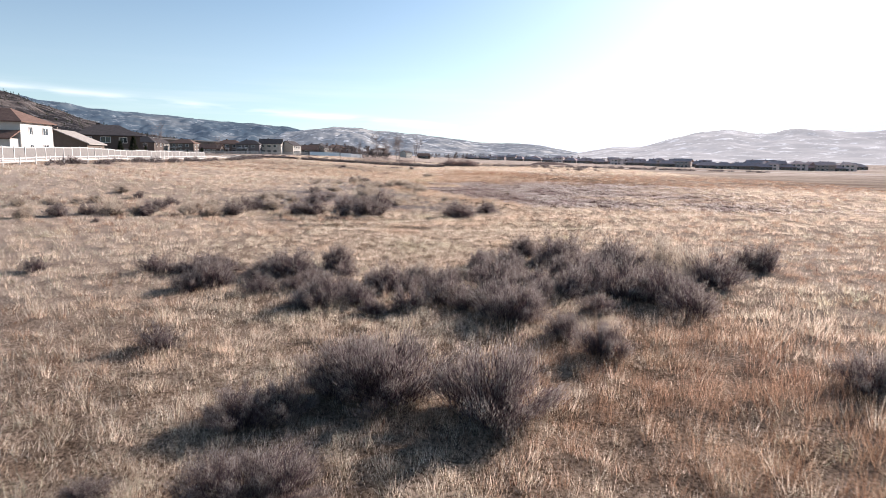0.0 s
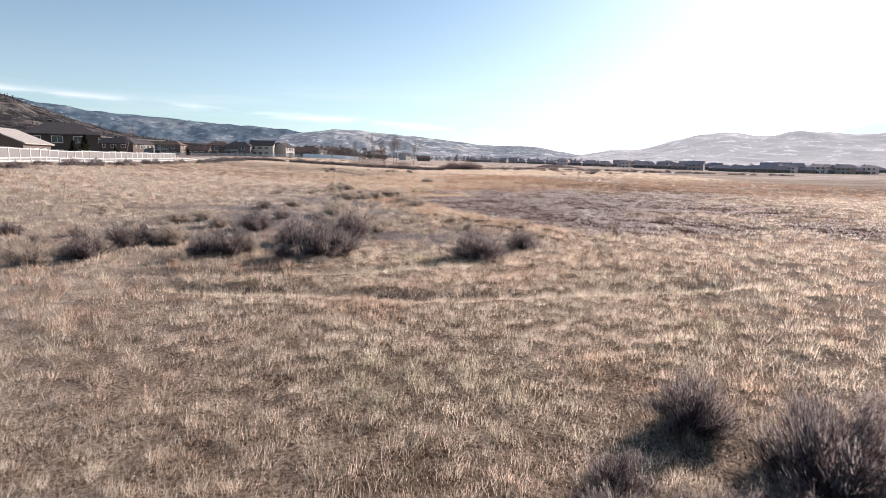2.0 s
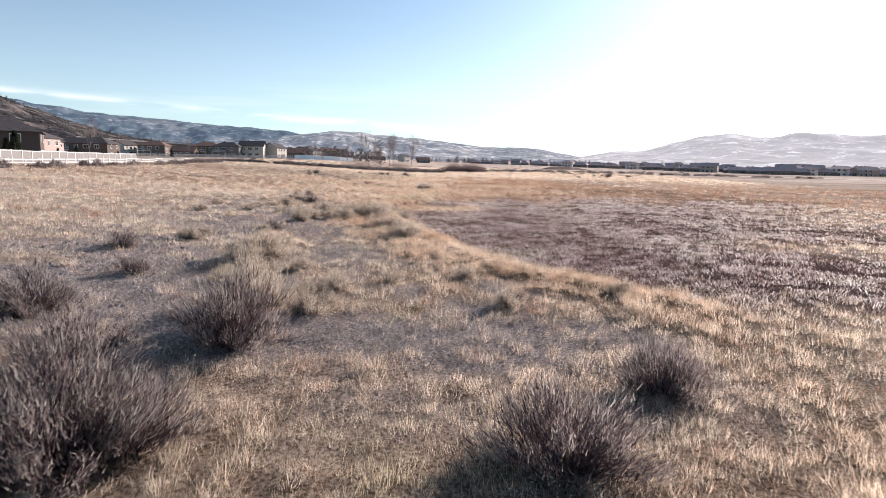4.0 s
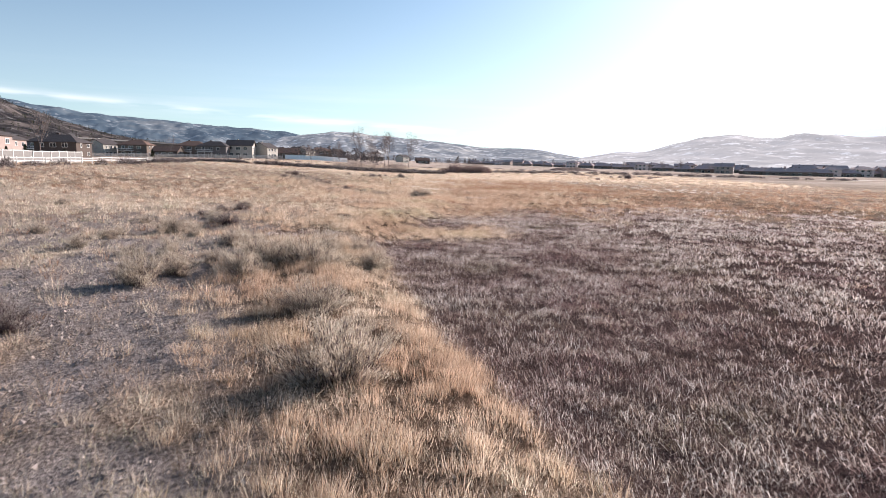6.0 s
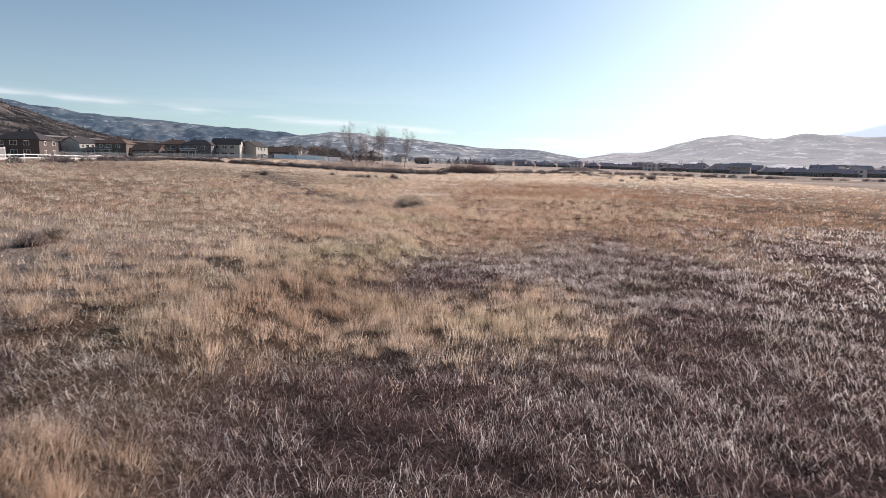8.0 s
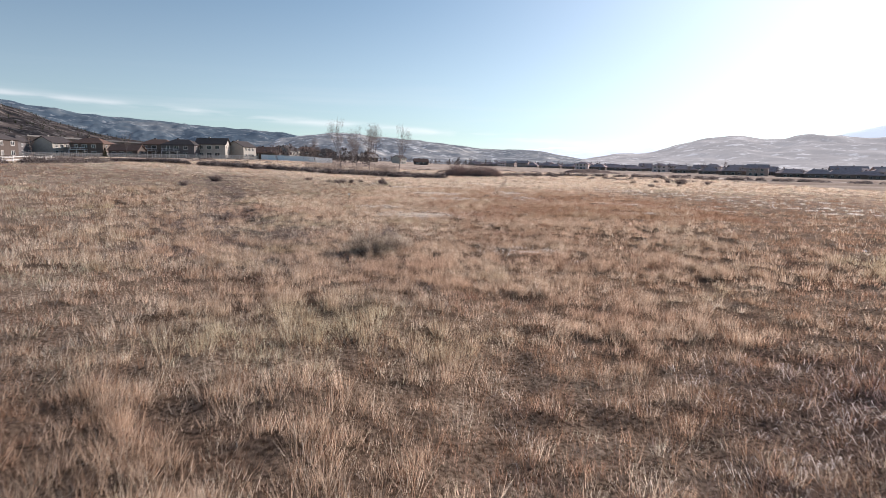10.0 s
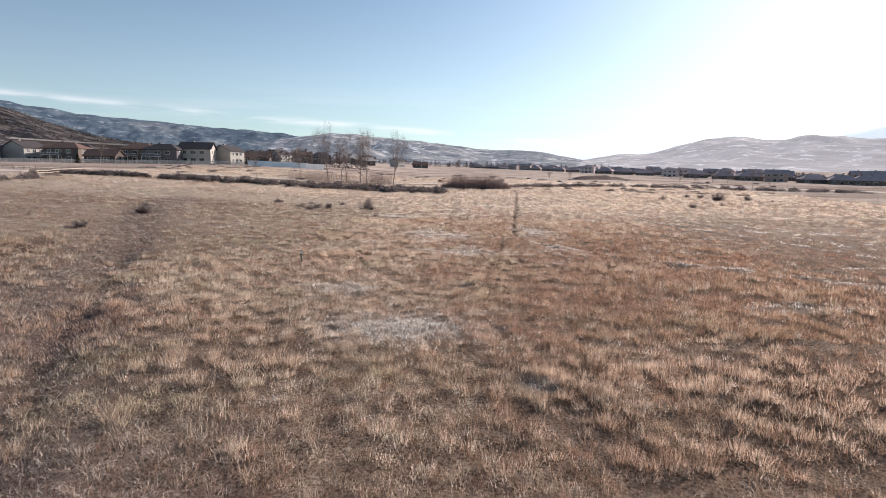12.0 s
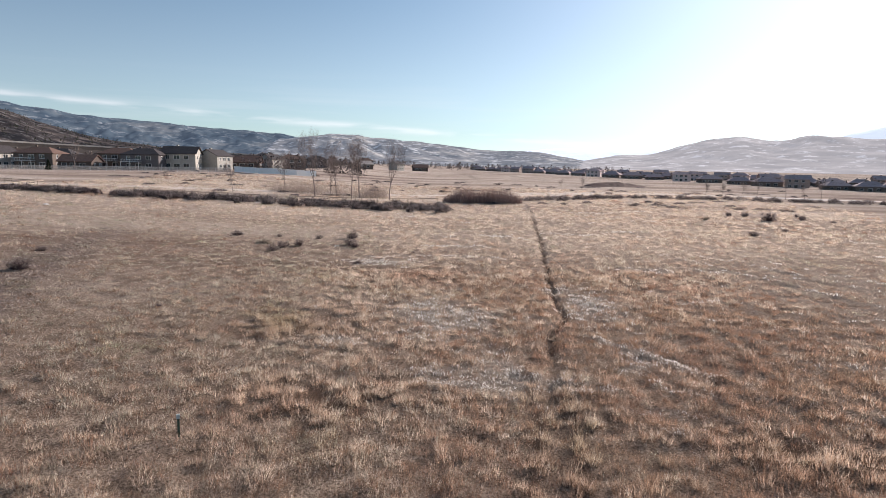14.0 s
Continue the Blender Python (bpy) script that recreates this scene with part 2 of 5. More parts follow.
    track = np.exp(-(((x - track_x(y) + 0.6 * (n - 0.5)) / (1.9 + 2.2 * (1 - smooth(116, 140, y)))) ** 2)) * smooth(107, 114, y) * (1 - smooth(170, 190, y))
    return marsh, orange, bare, pale, track

# ---- materials ----
def nodes(name):
    m = bpy.data.materials.new(name)
    m.use_nodes = True
    return m, m.node_tree.nodes, m.node_tree.links


def ramp(n, stops):
    r = n.new("ShaderNodeValToRGB")
    els = r.color_ramp.elements
    while len(els) < len(stops):
        els.new(0.5)
    for e, (p, c) in zip(els, stops):
        e.position, e.color = p, (*c, 1)
    return r


def noise_node(n, l, scale, detail=4.0, rough=0.55, coords="Object", stretch=None):
    tc = n.new("ShaderNodeTexCoord")
    src = tc.outputs[coords]
    if stretch:
        mp = n.new("ShaderNodeMapping")
        mp.inputs["Scale"].default_value = stretch
        l.new(src, mp.inputs[0])
        src = mp.outputs[0]
    t = n.new("ShaderNodeTexNoise")
    t.inputs["Scale"].default_value, t.inputs["Detail"].default_value, t.inputs["Roughness"].default_value = scale, detail, rough
    l.new(src, t.inputs[0])
    return t


def mix_rgb(n, l, fac, a, b, mode="MIX"):
    m = n.new("ShaderNodeMixRGB")
    m.blend_type = mode
    for sock, v in zip(m.inputs, (fac, a, b)):
        if isinstance(v, bpy.types.NodeSocket):
            l.new(v, sock)
        elif isinstance(v, (int, float)):
            sock.default_value = v
        else:
            sock.default_value = (*v, 1)
    return m.outputs[0]


def plain(name, color, rough=0.8, vary=0.25, scale=3.0, bump=0.1, metal=0.0):
    """Paint, plaster, timber: a colour with blotches and grain."""
    m, n, l = nodes(name)
    p = n["Principled BSDF"]
    big, fine = noise_node(n, l, scale, 5), noise_node(n, l, scale * 14, 3)
    a, b = tuple(c * (1 - vary) for c in color), tuple(min(1, c * (1 + vary)) for c in color)
    c1 = ramp(n, [(0.3, a), (0.7, b)])
    l.new(big.outputs[0], c1.inputs[0])
    col = mix_rgb(n, l, 0.25, c1.outputs[0], fine.outputs[0], "SOFT_LIGHT")
    l.new(col, p.inputs["Base Color"])
    p.inputs["Roughness"].default_value, p.inputs["Metallic"].default_value = rough, metal
    p.inputs["Specular IOR Level"].default_value = 0.12
    bp = n.new("ShaderNodeBump")
    bp.inputs["Strength"].default_value, bp.inputs["Distance"].default_value = bump, 0.02
    l.new(fine.outputs[0], bp.inputs["Height"])
    l.new(bp.outputs[0], p.inputs["Normal"])
    return m


def blades(name, stops, patch, glow=0.45, tints=None, tuft=0.0):
    """Dry leaves and stalks: each blade its own shade, patches metres wide, light passing through."""
    m, n, l = nodes(name)
    n.remove(n["Principled BSDF"])
    g = n.new("ShaderNodeNewGeometry")
    r = ramp(n, stops)
    l.new(g.outputs["Random Per Island"], r.inputs[0])
    big = noise_node(n, l, 0.22, 4)
    pr = ramp(n, [(0.35, patch[0]), (0.65, patch[1])])
    l.new(big.outputs[0], pr.inputs[0])
    col = mix_rgb(n, l, 1.0, r.outputs[0], pr.outputs[0], "MULTIPLY")
    if tuft:
        own = noise_node(n, l, 2.6, 3, 0.6)
        tr = ramp(n, [(0.34, (tuft, tuft * 0.95, tuft * 0.93)), (0.48, (0.97, 0.96, 0.95)), (0.66, (1.15, 1.15, 1.15))])
        l.new(own.outputs[0], tr.inputs[0])
        col = mix_rgb(n, l, 1.0, col, tr.outputs[0], "MULTIPLY")
    if tints:
        hue = noise_node(n, l, 0.19, 5, 0.6)
        hr = ramp(n, tints)
        l.new(hue.outputs[0], hr.inputs[0])
        col = mix_rgb(n, l, 1.0, col, hr.outputs[0], "MULTIPLY")
    d, t = n.new("ShaderNodeBsdfDiffuse"), n.new("ShaderNodeBsdfTranslucent")
    l.new(col, d.inputs[0])
    l.new(col, t.inputs[0])
    s = n.new("ShaderNodeMixShader")
    s.inputs[0].default_value = glow
    l.new(d.outputs[0], s.inputs[1])
    l.new(t.outputs[0], s.inputs[2])
    l.new(s.outputs[0], n["Material Output"].inputs[0])
    return m


STRAW = blades("dry_straw", [(0.0, (0.22, 0.14, 0.11)), (0.12, (0.54, 0.42, 0.32)), (0.45, (0.83, 0.695, 0.575)), (0.85, (0.93, 0.83, 0.715)), (0.93, (0.50, 0.51, 0.37)), (1.0, (0.95, 0.91, 0.84))], ((0.90, 0.85, 0.84), (1.0, 0.99, 0.98)), 0.70, [(0.28, (0.80, 0.86, 0.74)), (0.40, (0.98, 0.98, 0.95)), (0.50, (1.0, 0.99, 0.97)), (0.60, (1.0, 0.94, 0.88)), (0.72, (0.88, 0.74, 0.66))], 0.38)
RUST = blades("rust_grass", [(0.0, (0.12, 0.07, 0.05)), (0.3, (0.30, 0.197, 0.15)), (0.7, (0.52, 0.38, 0.305)), (1.0, (0.77, 0.65, 0.555))], ((0.78, 0.70, 0.66), (1.0, 0.96, 0.93)), 0.55, [(0.3, (1.0, 0.95, 0.82)), (0.5, (1.0, 0.9, 0.80)), (0.7, (0.85, 0.69, 0.63))], 0.42)
AMBER = blades("amber_grass", [(0.0, (0.32, 0.215, 0.155)), (0.4, (0.62, 0.475, 0.365)), (0.8, (0.80, 0.675, 0.55)), (1.0, (0.90, 0.82, 0.725))], ((0.84, 0.78, 0.75), (1.0, 1.0, 1.0)), 0.56, [(0.34, (0.86, 0.88, 0.78)), (0.46, (1.0, 0.98, 0.95)), (0.56, (1.0, 0.94, 0.89)), (0.7, (0.92, 0.80, 0.75))], 0.36)
REED = blades("marsh_stalk", [(0.0, (0.09, 0.058, 0.058)), (0.5, (0.245, 0.17, 0.165)), (0.85, (0.42, 0.325, 0.305)), (1.0, (0.66, 0.58, 0.54))], ((0.74, 0.65, 0.67), (1.0, 0.97, 0.97)), 0.45, [(0.34, (0.62, 0.74, 0.54)), (0.45, (0.88, 0.88, 0.78)), (0.6, (1.0, 0.95, 0.96))], 0.32)
ARCH = blades("bent_leaf", [(0.0, (0.24, 0.17, 0.15)), (0.35, (0.53, 0.44, 0.39)), (0.7, (0.79, 0.72, 0.65)), (1.0, (0.95, 0.92, 0.88))], ((0.78, 0.72, 0.74), (1.0, 1.0, 1.0)), 0.52, None, 0.4)
BLEACHED = blades("bleached_straw", [(0.0, (0.62, 0.56, 0.50)), (0.5, (0.86, 0.81, 0.74)), (1.0, (0.96, 0.93, 0.89))], ((0.92, 0.9, 0.88), (1.0, 1.0, 1.0)), 0.5)
LITTER = blades("straw_litter", [(0.0, (0.15, 0.105, 0.09)), (0.4, (0.34, 0.275, 0.235)), (0.8, (0.53, 0.46, 0.40)), (1.0, (0.75, 0.70, 0.63))], ((0.8, 0.75, 0.74), (1.0, 1.0, 1.0)), 0.3)
WEED = blades("grey_weed", [(0.0, (0.14, 0.11, 0.10)), (0.6, (0.30, 0.25, 0.22)), (1.0, (0.52, 0.46, 0.41))], ((0.85, 0.8, 0.8), (1.0, 1.0, 1.0)), 0.35)
SAGE = blades("sage_leaf", [(0.0, (0.135, 0.103, 0.10)), (0.5, (0.285, 0.243, 0.22)), (1.0, (0.52, 0.475, 0.41))], ((0.82, 0.77, 0.80), (1.0, 1.0, 0.98)), 0.5)
RABBIT = blades("rabbitbrush_leaf", [(0.0, (0.34, 0.27, 0.21)), (0.5, (0.58, 0.49, 0.40)), (1.0, (0.78, 0.70, 0.60))], ((0.9, 0.86, 0.84), (1.0, 1.0, 0.97)), 0.52)
# dark purple that paints the shade inside the shrubs into their inner twigs
SHADE_TWIG = blades("shaded_inner_twig", [(0.0, (0.055, 0.038, 0.043)), (0.6, (0.125, 0.088, 0.096)), (1.0, (0.26, 0.20, 0.20))], ((0.85, 0.8, 0.82), (1.0, 1.0, 0.95)), 0.4)
FLAT = blades("flattened_straw", [(0.0, (0.12, 0.085, 0.08)), (0.4, (0.40, 0.33, 0.285)), (0.75, (0.68, 0.60, 0.525)), (1.0, (0.90, 0.84, 0.76))], ((0.75, 0.70, 0.70), (1.0, 0.98, 0.96)), 0.4, [(0.36, (0.72, 0.74, 0.62)), (0.5, (1.0, 0.98, 0.95)), (0.62, (0.86, 0.78, 0.78))], 0.45)
OLIVE = blades("grey_meadow_grass", [(0.0, (0.18, 0.15, 0.12)), (0.4, (0.44, 0.385, 0.31)), (0.8, (0.66, 0.60, 0.50)), (1.0, (0.86, 0.81, 0.72))], ((0.78, 0.78, 0.76), (1.0, 1.0, 0.98)), 0.58, [(0.34, (0.82, 0.86, 0.74)), (0.5, (1.0, 0.99, 0.96)), (0.66, (0.9, 0.83, 0.8))], 0.5)
TWIG = plain("twig_bark", (0.16, 0.12, 0.10), 0.9, 0.3, 8.0)


def ground_material():
    m, n, l = nodes("field_soil")
    p = n["Principled BSDF"]
    big, mid, fine = noise_node(n, l, 0.05, 6), noise_node(n, l, 0.9, 6, 0.65), noise_node(n, l, 14.0, 5, 0.7)
    c = ramp(n, [(0.3, (0.145, 0.10, 0.07)), (0.5, (0.25, 0.18, 0.133)), (0.7, (0.37, 0.285, 0.215))])
    l.new(mid.outputs[0], c.inputs[0])
    # thatch: pale flattened stalks over dark soil
    grit = ramp(n, [(0.40, (0.42, 0.39, 0.37)), (0.50, (0.92, 0.92, 0.92)), (0.60, (1.4, 1.42, 1.45))])
    l.new(fine.outputs[0], grit.inputs[0])
    col = mix_rgb(n, l, 1.0, c.outputs[0], grit.outputs[0], "MULTIPLY")

    def zone(name, col, tint):
        a = n.new("ShaderNodeAttribute")
        a.attribute_name = name
        t = ramp(n, [(0.40, tuple(v * 0.45 for v in tint)), (0.6, tuple(v * 1.1 for v in tint))])
        l.new(fine.outputs[0], t.inputs[0])
        return mix_rgb(n, l, a.outputs["Fac"], col, t.outputs[0])

    # beyond the modelled blades the straw itself is the surface
    bands = noise_node(n, l, 1.0, 5, 0.6, "Object", (0.012, 0.05, 0.1))
    strawy = ramp(n, [(0.3, (0.22, 0.155, 0.13)), (0.42, (0.39, 0.303, 0.248)), (0.58, (0.57, 0.465, 0.385)), (0.75, (0.28, 0.207, 0.173))])
    l.new(bands.outputs[0], strawy.inputs[0])
    sp = mix_rgb(n, l, 0.6, strawy.outputs[0], mid.outputs[0], "SOFT_LIGHT")
    sp = mix_rgb(n, l, 0.45, sp, grit.outputs[0], "MULTIPLY")
    a = n.new("ShaderNodeAttribute")
    a.attribute_name = "straw"
    col = mix_rgb(n, l, a.outputs["Fac"], col, sp)
    for name, tint in (("marsh", (0.11, 0.075, 0.07)), ("orange", (0.17, 0.115, 0.085)), ("bare", (0.37, 0.315, 0.297)), ("pale", (0.42, 0.35, 0.29)), ("track", (0.28, 0.215, 0.178)), ("trail", (0.11, 0.075, 0.06))):
        col = zone(name, col, tint)
    l.new(col, p.inputs["Base Color"])
    p.inputs["Roughness"].default_value = 0.95
    p.inputs["Specular IOR Level"].default_value = 0.0
    bp = n.new("ShaderNodeBump")
    bp.inputs["Strength"].default_value, bp.inputs["Distance"].default_value = 1.0, 0.14
    l.new(fine.outputs[0], bp.inputs["Height"])
    l.new(bp.outputs[0], p.inputs["Normal"])
    return m


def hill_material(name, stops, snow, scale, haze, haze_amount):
    """Sage slopes with thin snow, for the distant backdrop. Haze is painted in as emission."""
    m, n, l = nodes(name)
    p = n["Principled BSDF"]
    a = noise_node(n, l, scale, 7, 0.62)
    b = noise_node(n, l, scale * 3.3, 6, 0.7, "Object", (1, 1, 2.5))
    c = ramp(n, stops)
    l.new(a.outputs[0], c.inputs[0])
    s = ramp(n, [(0.55, (0, 0, 0)), (0.62, (1, 1, 1))])
    l.new(b.outputs[0], s.inputs[0])
    f = n.new("ShaderNodeMath")
    f.operation = "MULTIPLY"
    f.inputs[1].default_value = snow
    l.new(s.outputs[0], f.inputs[0])
    col = mix_rgb(n, l, f.outputs[0], c.outputs[0], (0.75, 0.74, 0.74))
    l.new(col, p.inputs["Base Color"])
    p.inputs["Roughness"].default_value = 1.0
    p.inputs["Specular IOR Level"].default_value = 0.0
    # no air between: a faint glow on the slope stands for the haze
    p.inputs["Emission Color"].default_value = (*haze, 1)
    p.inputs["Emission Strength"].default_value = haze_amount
    return m

# ---- ground, one sheet to the horizon ----
def lines(fine0, fine1, step, far0, far1):
    out, s = list(np.arange(fine0, fine1, step)), step
    v = fine1
    while v < far1:
        out.append(v)
        s *= 1.13
        v += s
    out.append(far1)
    s, v = step, fine0
    while v > far0:
        s *= 1.13
        v -= s
        out.append(max(v, far0))
    return np.array(sorted(set(out)))


gx, gy = lines(-22, 22, 0.27, -4900, 4900), lines(3, 170, 0.31, -900, 4900)
XX, YY = np.meshgrid(gx, gy)
ZZ = ground_z(XX, YY)
idx = np.arange(XX.size).reshape(XX.shape)
quads = np.stack([idx[:-1, :-1], idx[:-1, 1:], idx[1:, 1:], idx[1:, :-1]], -1).reshape(-1, 4)
ground_me = mesh_of("ground", np.stack([XX, YY, ZZ], -1).reshape(-1, 3), quads, ground_material(), True)
ZONES = dict(zip(("marsh", "orange", "bare", "pale", "track"), zones(XX, YY)))
ZONES["trail"] = np.exp(-(((XX - trail_x(YY)) / 0.18) ** 2)) * smooth(134, 141, YY) * (1 - smooth(226, 246, YY)) * smooth(0.2, 0.42, fractal(XX, YY, 2.5, 59)) * (0.5 + 0.5 * smooth(143, 148, YY))
ZONES["trail"] = np.maximum(ZONES["trail"], 0.5 * np.exp(-(((XX - track_x(YY) - 0.5 + 1.2 * (fractal(XX, YY, 3.0, 58) - 0.5)) / 1.0) ** 2)) * smooth(104, 110, YY) * (1 - smooth(140, 156, YY)) * smooth(0.3, 0.5, fractal(XX, YY, 1.6, 57)))
ZONES["straw"] = 0.55 * smooth(4, 16, np.hypot(XX, np.maximum(YY - 124, 0))) * (1 - 0.8 * smooth(92, 112, YY) * (1 - smooth(190, 240, YY))) + 0.45 * smooth(16, 60, np.hypot(XX, np.maximum(YY - 130, 0)))
for key, v in ZONES.items():
    ground_me.attributes.new(key, "FLOAT", "POINT").data.foreach_set("value", np.ascontiguousarray(v, dtype=np.float32).ravel())
ground = tagged(new("ground", ground_me), "dry winter meadow soil with straw litter", "ground", kind="structure")


# ---- hills round the valley ----
def hill_surface(A, Rr, dist, a0, step, width, heights, foot, rough, seed):
    """Place and height on a range at an azimuth and a share of the way from foot to crest."""
    top = sum(h * np.exp(-(((A - (a0 + step * i)) / width) ** 2)) for i, h in enumerate(heights))
    r = foot + (dist - foot) * Rr
    x, y = r * np.sin(np.radians(A)), 126 + r * np.cos(np.radians(A))
    shape = smooth(0, 1, Rr) * 0.75 + 0.25 * Rr
    size = dist / 20
    gully = np.abs(fractal(x + 0.2 * y, y * 0.4, size, seed, 5) - 0.5) * 2
    z = top * shape * (1 + rough * (gully - 0.35) * (1 - Rr)) + 0.003 * dist * (fractal(x, y, size / 2.5, seed + 3, 5) - 0.5) * Rr
    return x, y, z - 3


def hill_range(name, label, dist, a0, step, width, heights, foot, material, rough, seed):
    """A range along an arc: summed rounded tops, gullied flanks running down to the foot."""
    az = np.linspace(a0 - 6, a0 + step * (len(heights) - 1) + 6, 330)
    A, Rr = np.meshgrid(az, np.linspace(0, 1, 56))
    x, y, z = hill_surface(A, Rr, dist, a0, step, width, heights, foot, rough, seed)
    back = np.stack([x[-1] * 1.08, (y[-1] - 126) * 1.08 + 126, np.full(len(az), -20.0)], -1)
    verts = np.concatenate([np.stack([x, y, z], -1).reshape(-1, 3), back])
    i = np.arange(57 * 330).reshape(57, 330)
    f = np.stack([i[:-1, :-1], i[:-1, 1:], i[1:, 1:], i[1:, :-1]], -1).reshape(-1, 4)
    return tagged(new(name, mesh_of(name, verts, f, material, True)), label, "hills", kind="structure")

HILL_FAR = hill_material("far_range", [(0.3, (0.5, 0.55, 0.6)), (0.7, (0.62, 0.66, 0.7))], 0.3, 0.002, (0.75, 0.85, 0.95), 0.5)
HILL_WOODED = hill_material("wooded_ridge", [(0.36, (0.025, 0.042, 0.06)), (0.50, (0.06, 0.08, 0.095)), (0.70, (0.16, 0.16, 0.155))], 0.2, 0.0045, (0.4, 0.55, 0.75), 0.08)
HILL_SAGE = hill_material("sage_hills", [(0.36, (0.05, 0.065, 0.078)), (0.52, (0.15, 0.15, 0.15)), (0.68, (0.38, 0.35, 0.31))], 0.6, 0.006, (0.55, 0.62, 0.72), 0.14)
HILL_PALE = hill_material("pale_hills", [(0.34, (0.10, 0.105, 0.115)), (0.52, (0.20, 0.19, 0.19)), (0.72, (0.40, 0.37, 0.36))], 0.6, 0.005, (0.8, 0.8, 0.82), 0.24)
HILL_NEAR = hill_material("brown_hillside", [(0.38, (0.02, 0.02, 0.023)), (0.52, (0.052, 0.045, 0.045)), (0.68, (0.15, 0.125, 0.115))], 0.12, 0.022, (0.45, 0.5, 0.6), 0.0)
NEAR_HILL = (1500, -49.0, 2.85, 2.14, [128, 124, 116, 106, 92, 71, 53, 38, 32, 23, 19], 520)
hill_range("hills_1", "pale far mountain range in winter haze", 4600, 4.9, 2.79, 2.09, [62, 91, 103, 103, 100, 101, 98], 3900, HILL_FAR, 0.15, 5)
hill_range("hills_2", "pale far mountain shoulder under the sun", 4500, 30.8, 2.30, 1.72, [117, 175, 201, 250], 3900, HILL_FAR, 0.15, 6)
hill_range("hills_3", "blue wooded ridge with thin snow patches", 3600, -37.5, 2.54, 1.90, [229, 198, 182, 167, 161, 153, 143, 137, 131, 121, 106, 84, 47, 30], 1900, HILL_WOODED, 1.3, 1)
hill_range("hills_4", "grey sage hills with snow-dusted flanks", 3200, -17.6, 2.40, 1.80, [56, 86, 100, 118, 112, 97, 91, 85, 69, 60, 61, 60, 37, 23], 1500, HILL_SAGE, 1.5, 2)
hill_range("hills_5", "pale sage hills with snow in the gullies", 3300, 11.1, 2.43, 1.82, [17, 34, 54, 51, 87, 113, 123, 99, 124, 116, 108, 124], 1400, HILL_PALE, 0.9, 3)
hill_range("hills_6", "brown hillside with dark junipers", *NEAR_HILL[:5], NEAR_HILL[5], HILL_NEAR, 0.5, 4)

# ---- grass: tufts of single blades, thinner with distance from the flight line ----
def reach(x, y):
    """How near the flight line ever comes to see a place."""
    return np.maximum(np.maximum(7.0, np.abs(x) * 1.7), (y - 126) * 0.62)


def scatter(density, x0, x1, y0, y1, power, r):
    """Places with a density for each square metre that falls with reach."""
    n = int((x1 - x0) * (y1 - y0) * density)
    x, y = r.uniform(x0, x1, n), r.uniform(y0, y1, n)
    keep = r.random(n) < (7.0 / reach(x, y)) ** power
    return x[keep], y[keep]


def lie(x, y, seed):
    """The way that beaten-down stalks lie, in radians: swirls a few metres wide."""
    return 2.9 + 3.4 * (fractal(x, y, 3.2, seed, 3) - 0.5) * 2


def tuft_blades(cx, cy, count, height, width, spread, lean, droop, r, segs=1, comb=0.0):
    """count blades round each centre; arrays height, width by centre. comb: how far they lie one way. Returns verts and triangles."""
    n = len(cx)
    k = np.repeat(np.arange(n), count)
    m = len(k)
    a = r.uniform(0, 2 * np.pi, m)
    share = np.sqrt(r.random(m))
    rad = spread[k] * share
    px, py = cx[k] + rad * np.cos(a), cy[k] + rad * np.sin(a)
    pz = ground_z(px, py) - 0.02
    h = height[k] * r.uniform(0.55, 1.15, m) * (1.08 - 0.25 * share ** 2)
    w = width[k] * r.uniform(0.6, 1.4, m)
    la = a + r.normal(0, 0.7, m)
    if comb:
        la = np.where(r.random(m) < comb, lie(px, py, 86) + r.normal(0, 0.45, m), la)
    ln = lean * (0.3 + 0.7 * share) * r.uniform(0.2, 1.1, m) * h
    dx, dy = np.cos(la) * ln, np.sin(la) * ln
    fa = r.uniform(0, np.pi, m)
    wx, wy = np.cos(fa) * w / 2, np.sin(fa) * w / 2
    base0 = np.stack([px - wx, py - wy, pz], -1)
    base1 = np.stack([px + wx, py + wy, pz], -1)
    if segs == 1:
        tip = np.stack([px + dx, py + dy, pz + h], -1)
        verts = np.stack([base0, base1, tip], 1).reshape(-1, 3)
        return verts, np.arange(m * 3).reshape(-1, 3)
    mid = np.stack([px + dx * 0.4, py + dy * 0.4, pz + h * 0.85], -1)
    off = np.stack([wx, wy, np.zeros(m)], -1)
    fall = r.uniform(0.1, 1.0, m) * droop * h
    side = r.normal(0, 0.25, m) * ln
    tip = np.stack([px + dx * 1.3 - np.sin(la) * side, py + dy * 1.3 + np.cos(la) * side, np.maximum(pz + h * 0.95 - fall, pz + 0.03)], -1)
    verts = np.stack([base0, base1, mid - off, mid + off, tip], 1).reshape(-1, 3)
    b = np.arange(m)[:, None] * 5
    tris = np.concatenate([b + [0, 1, 3], b + [0, 3, 2], b + [2, 3, 4]], 1).reshape(-1, 3)
    return verts, tris


def grow(name, label, category, material, x, y, count, height, width, spread, lean, droop=0.0, segs=1, seed=1, comb=0.0):
    v, f = tuft_blades(x, y, count, height, width, spread, lean, droop, np.random.default_rng(seed), segs, comb)
    return tagged(new(name, mesh_of(name, v, f, material)), label, category, kind="stuff")


r1 = np.random.default_rng(11)
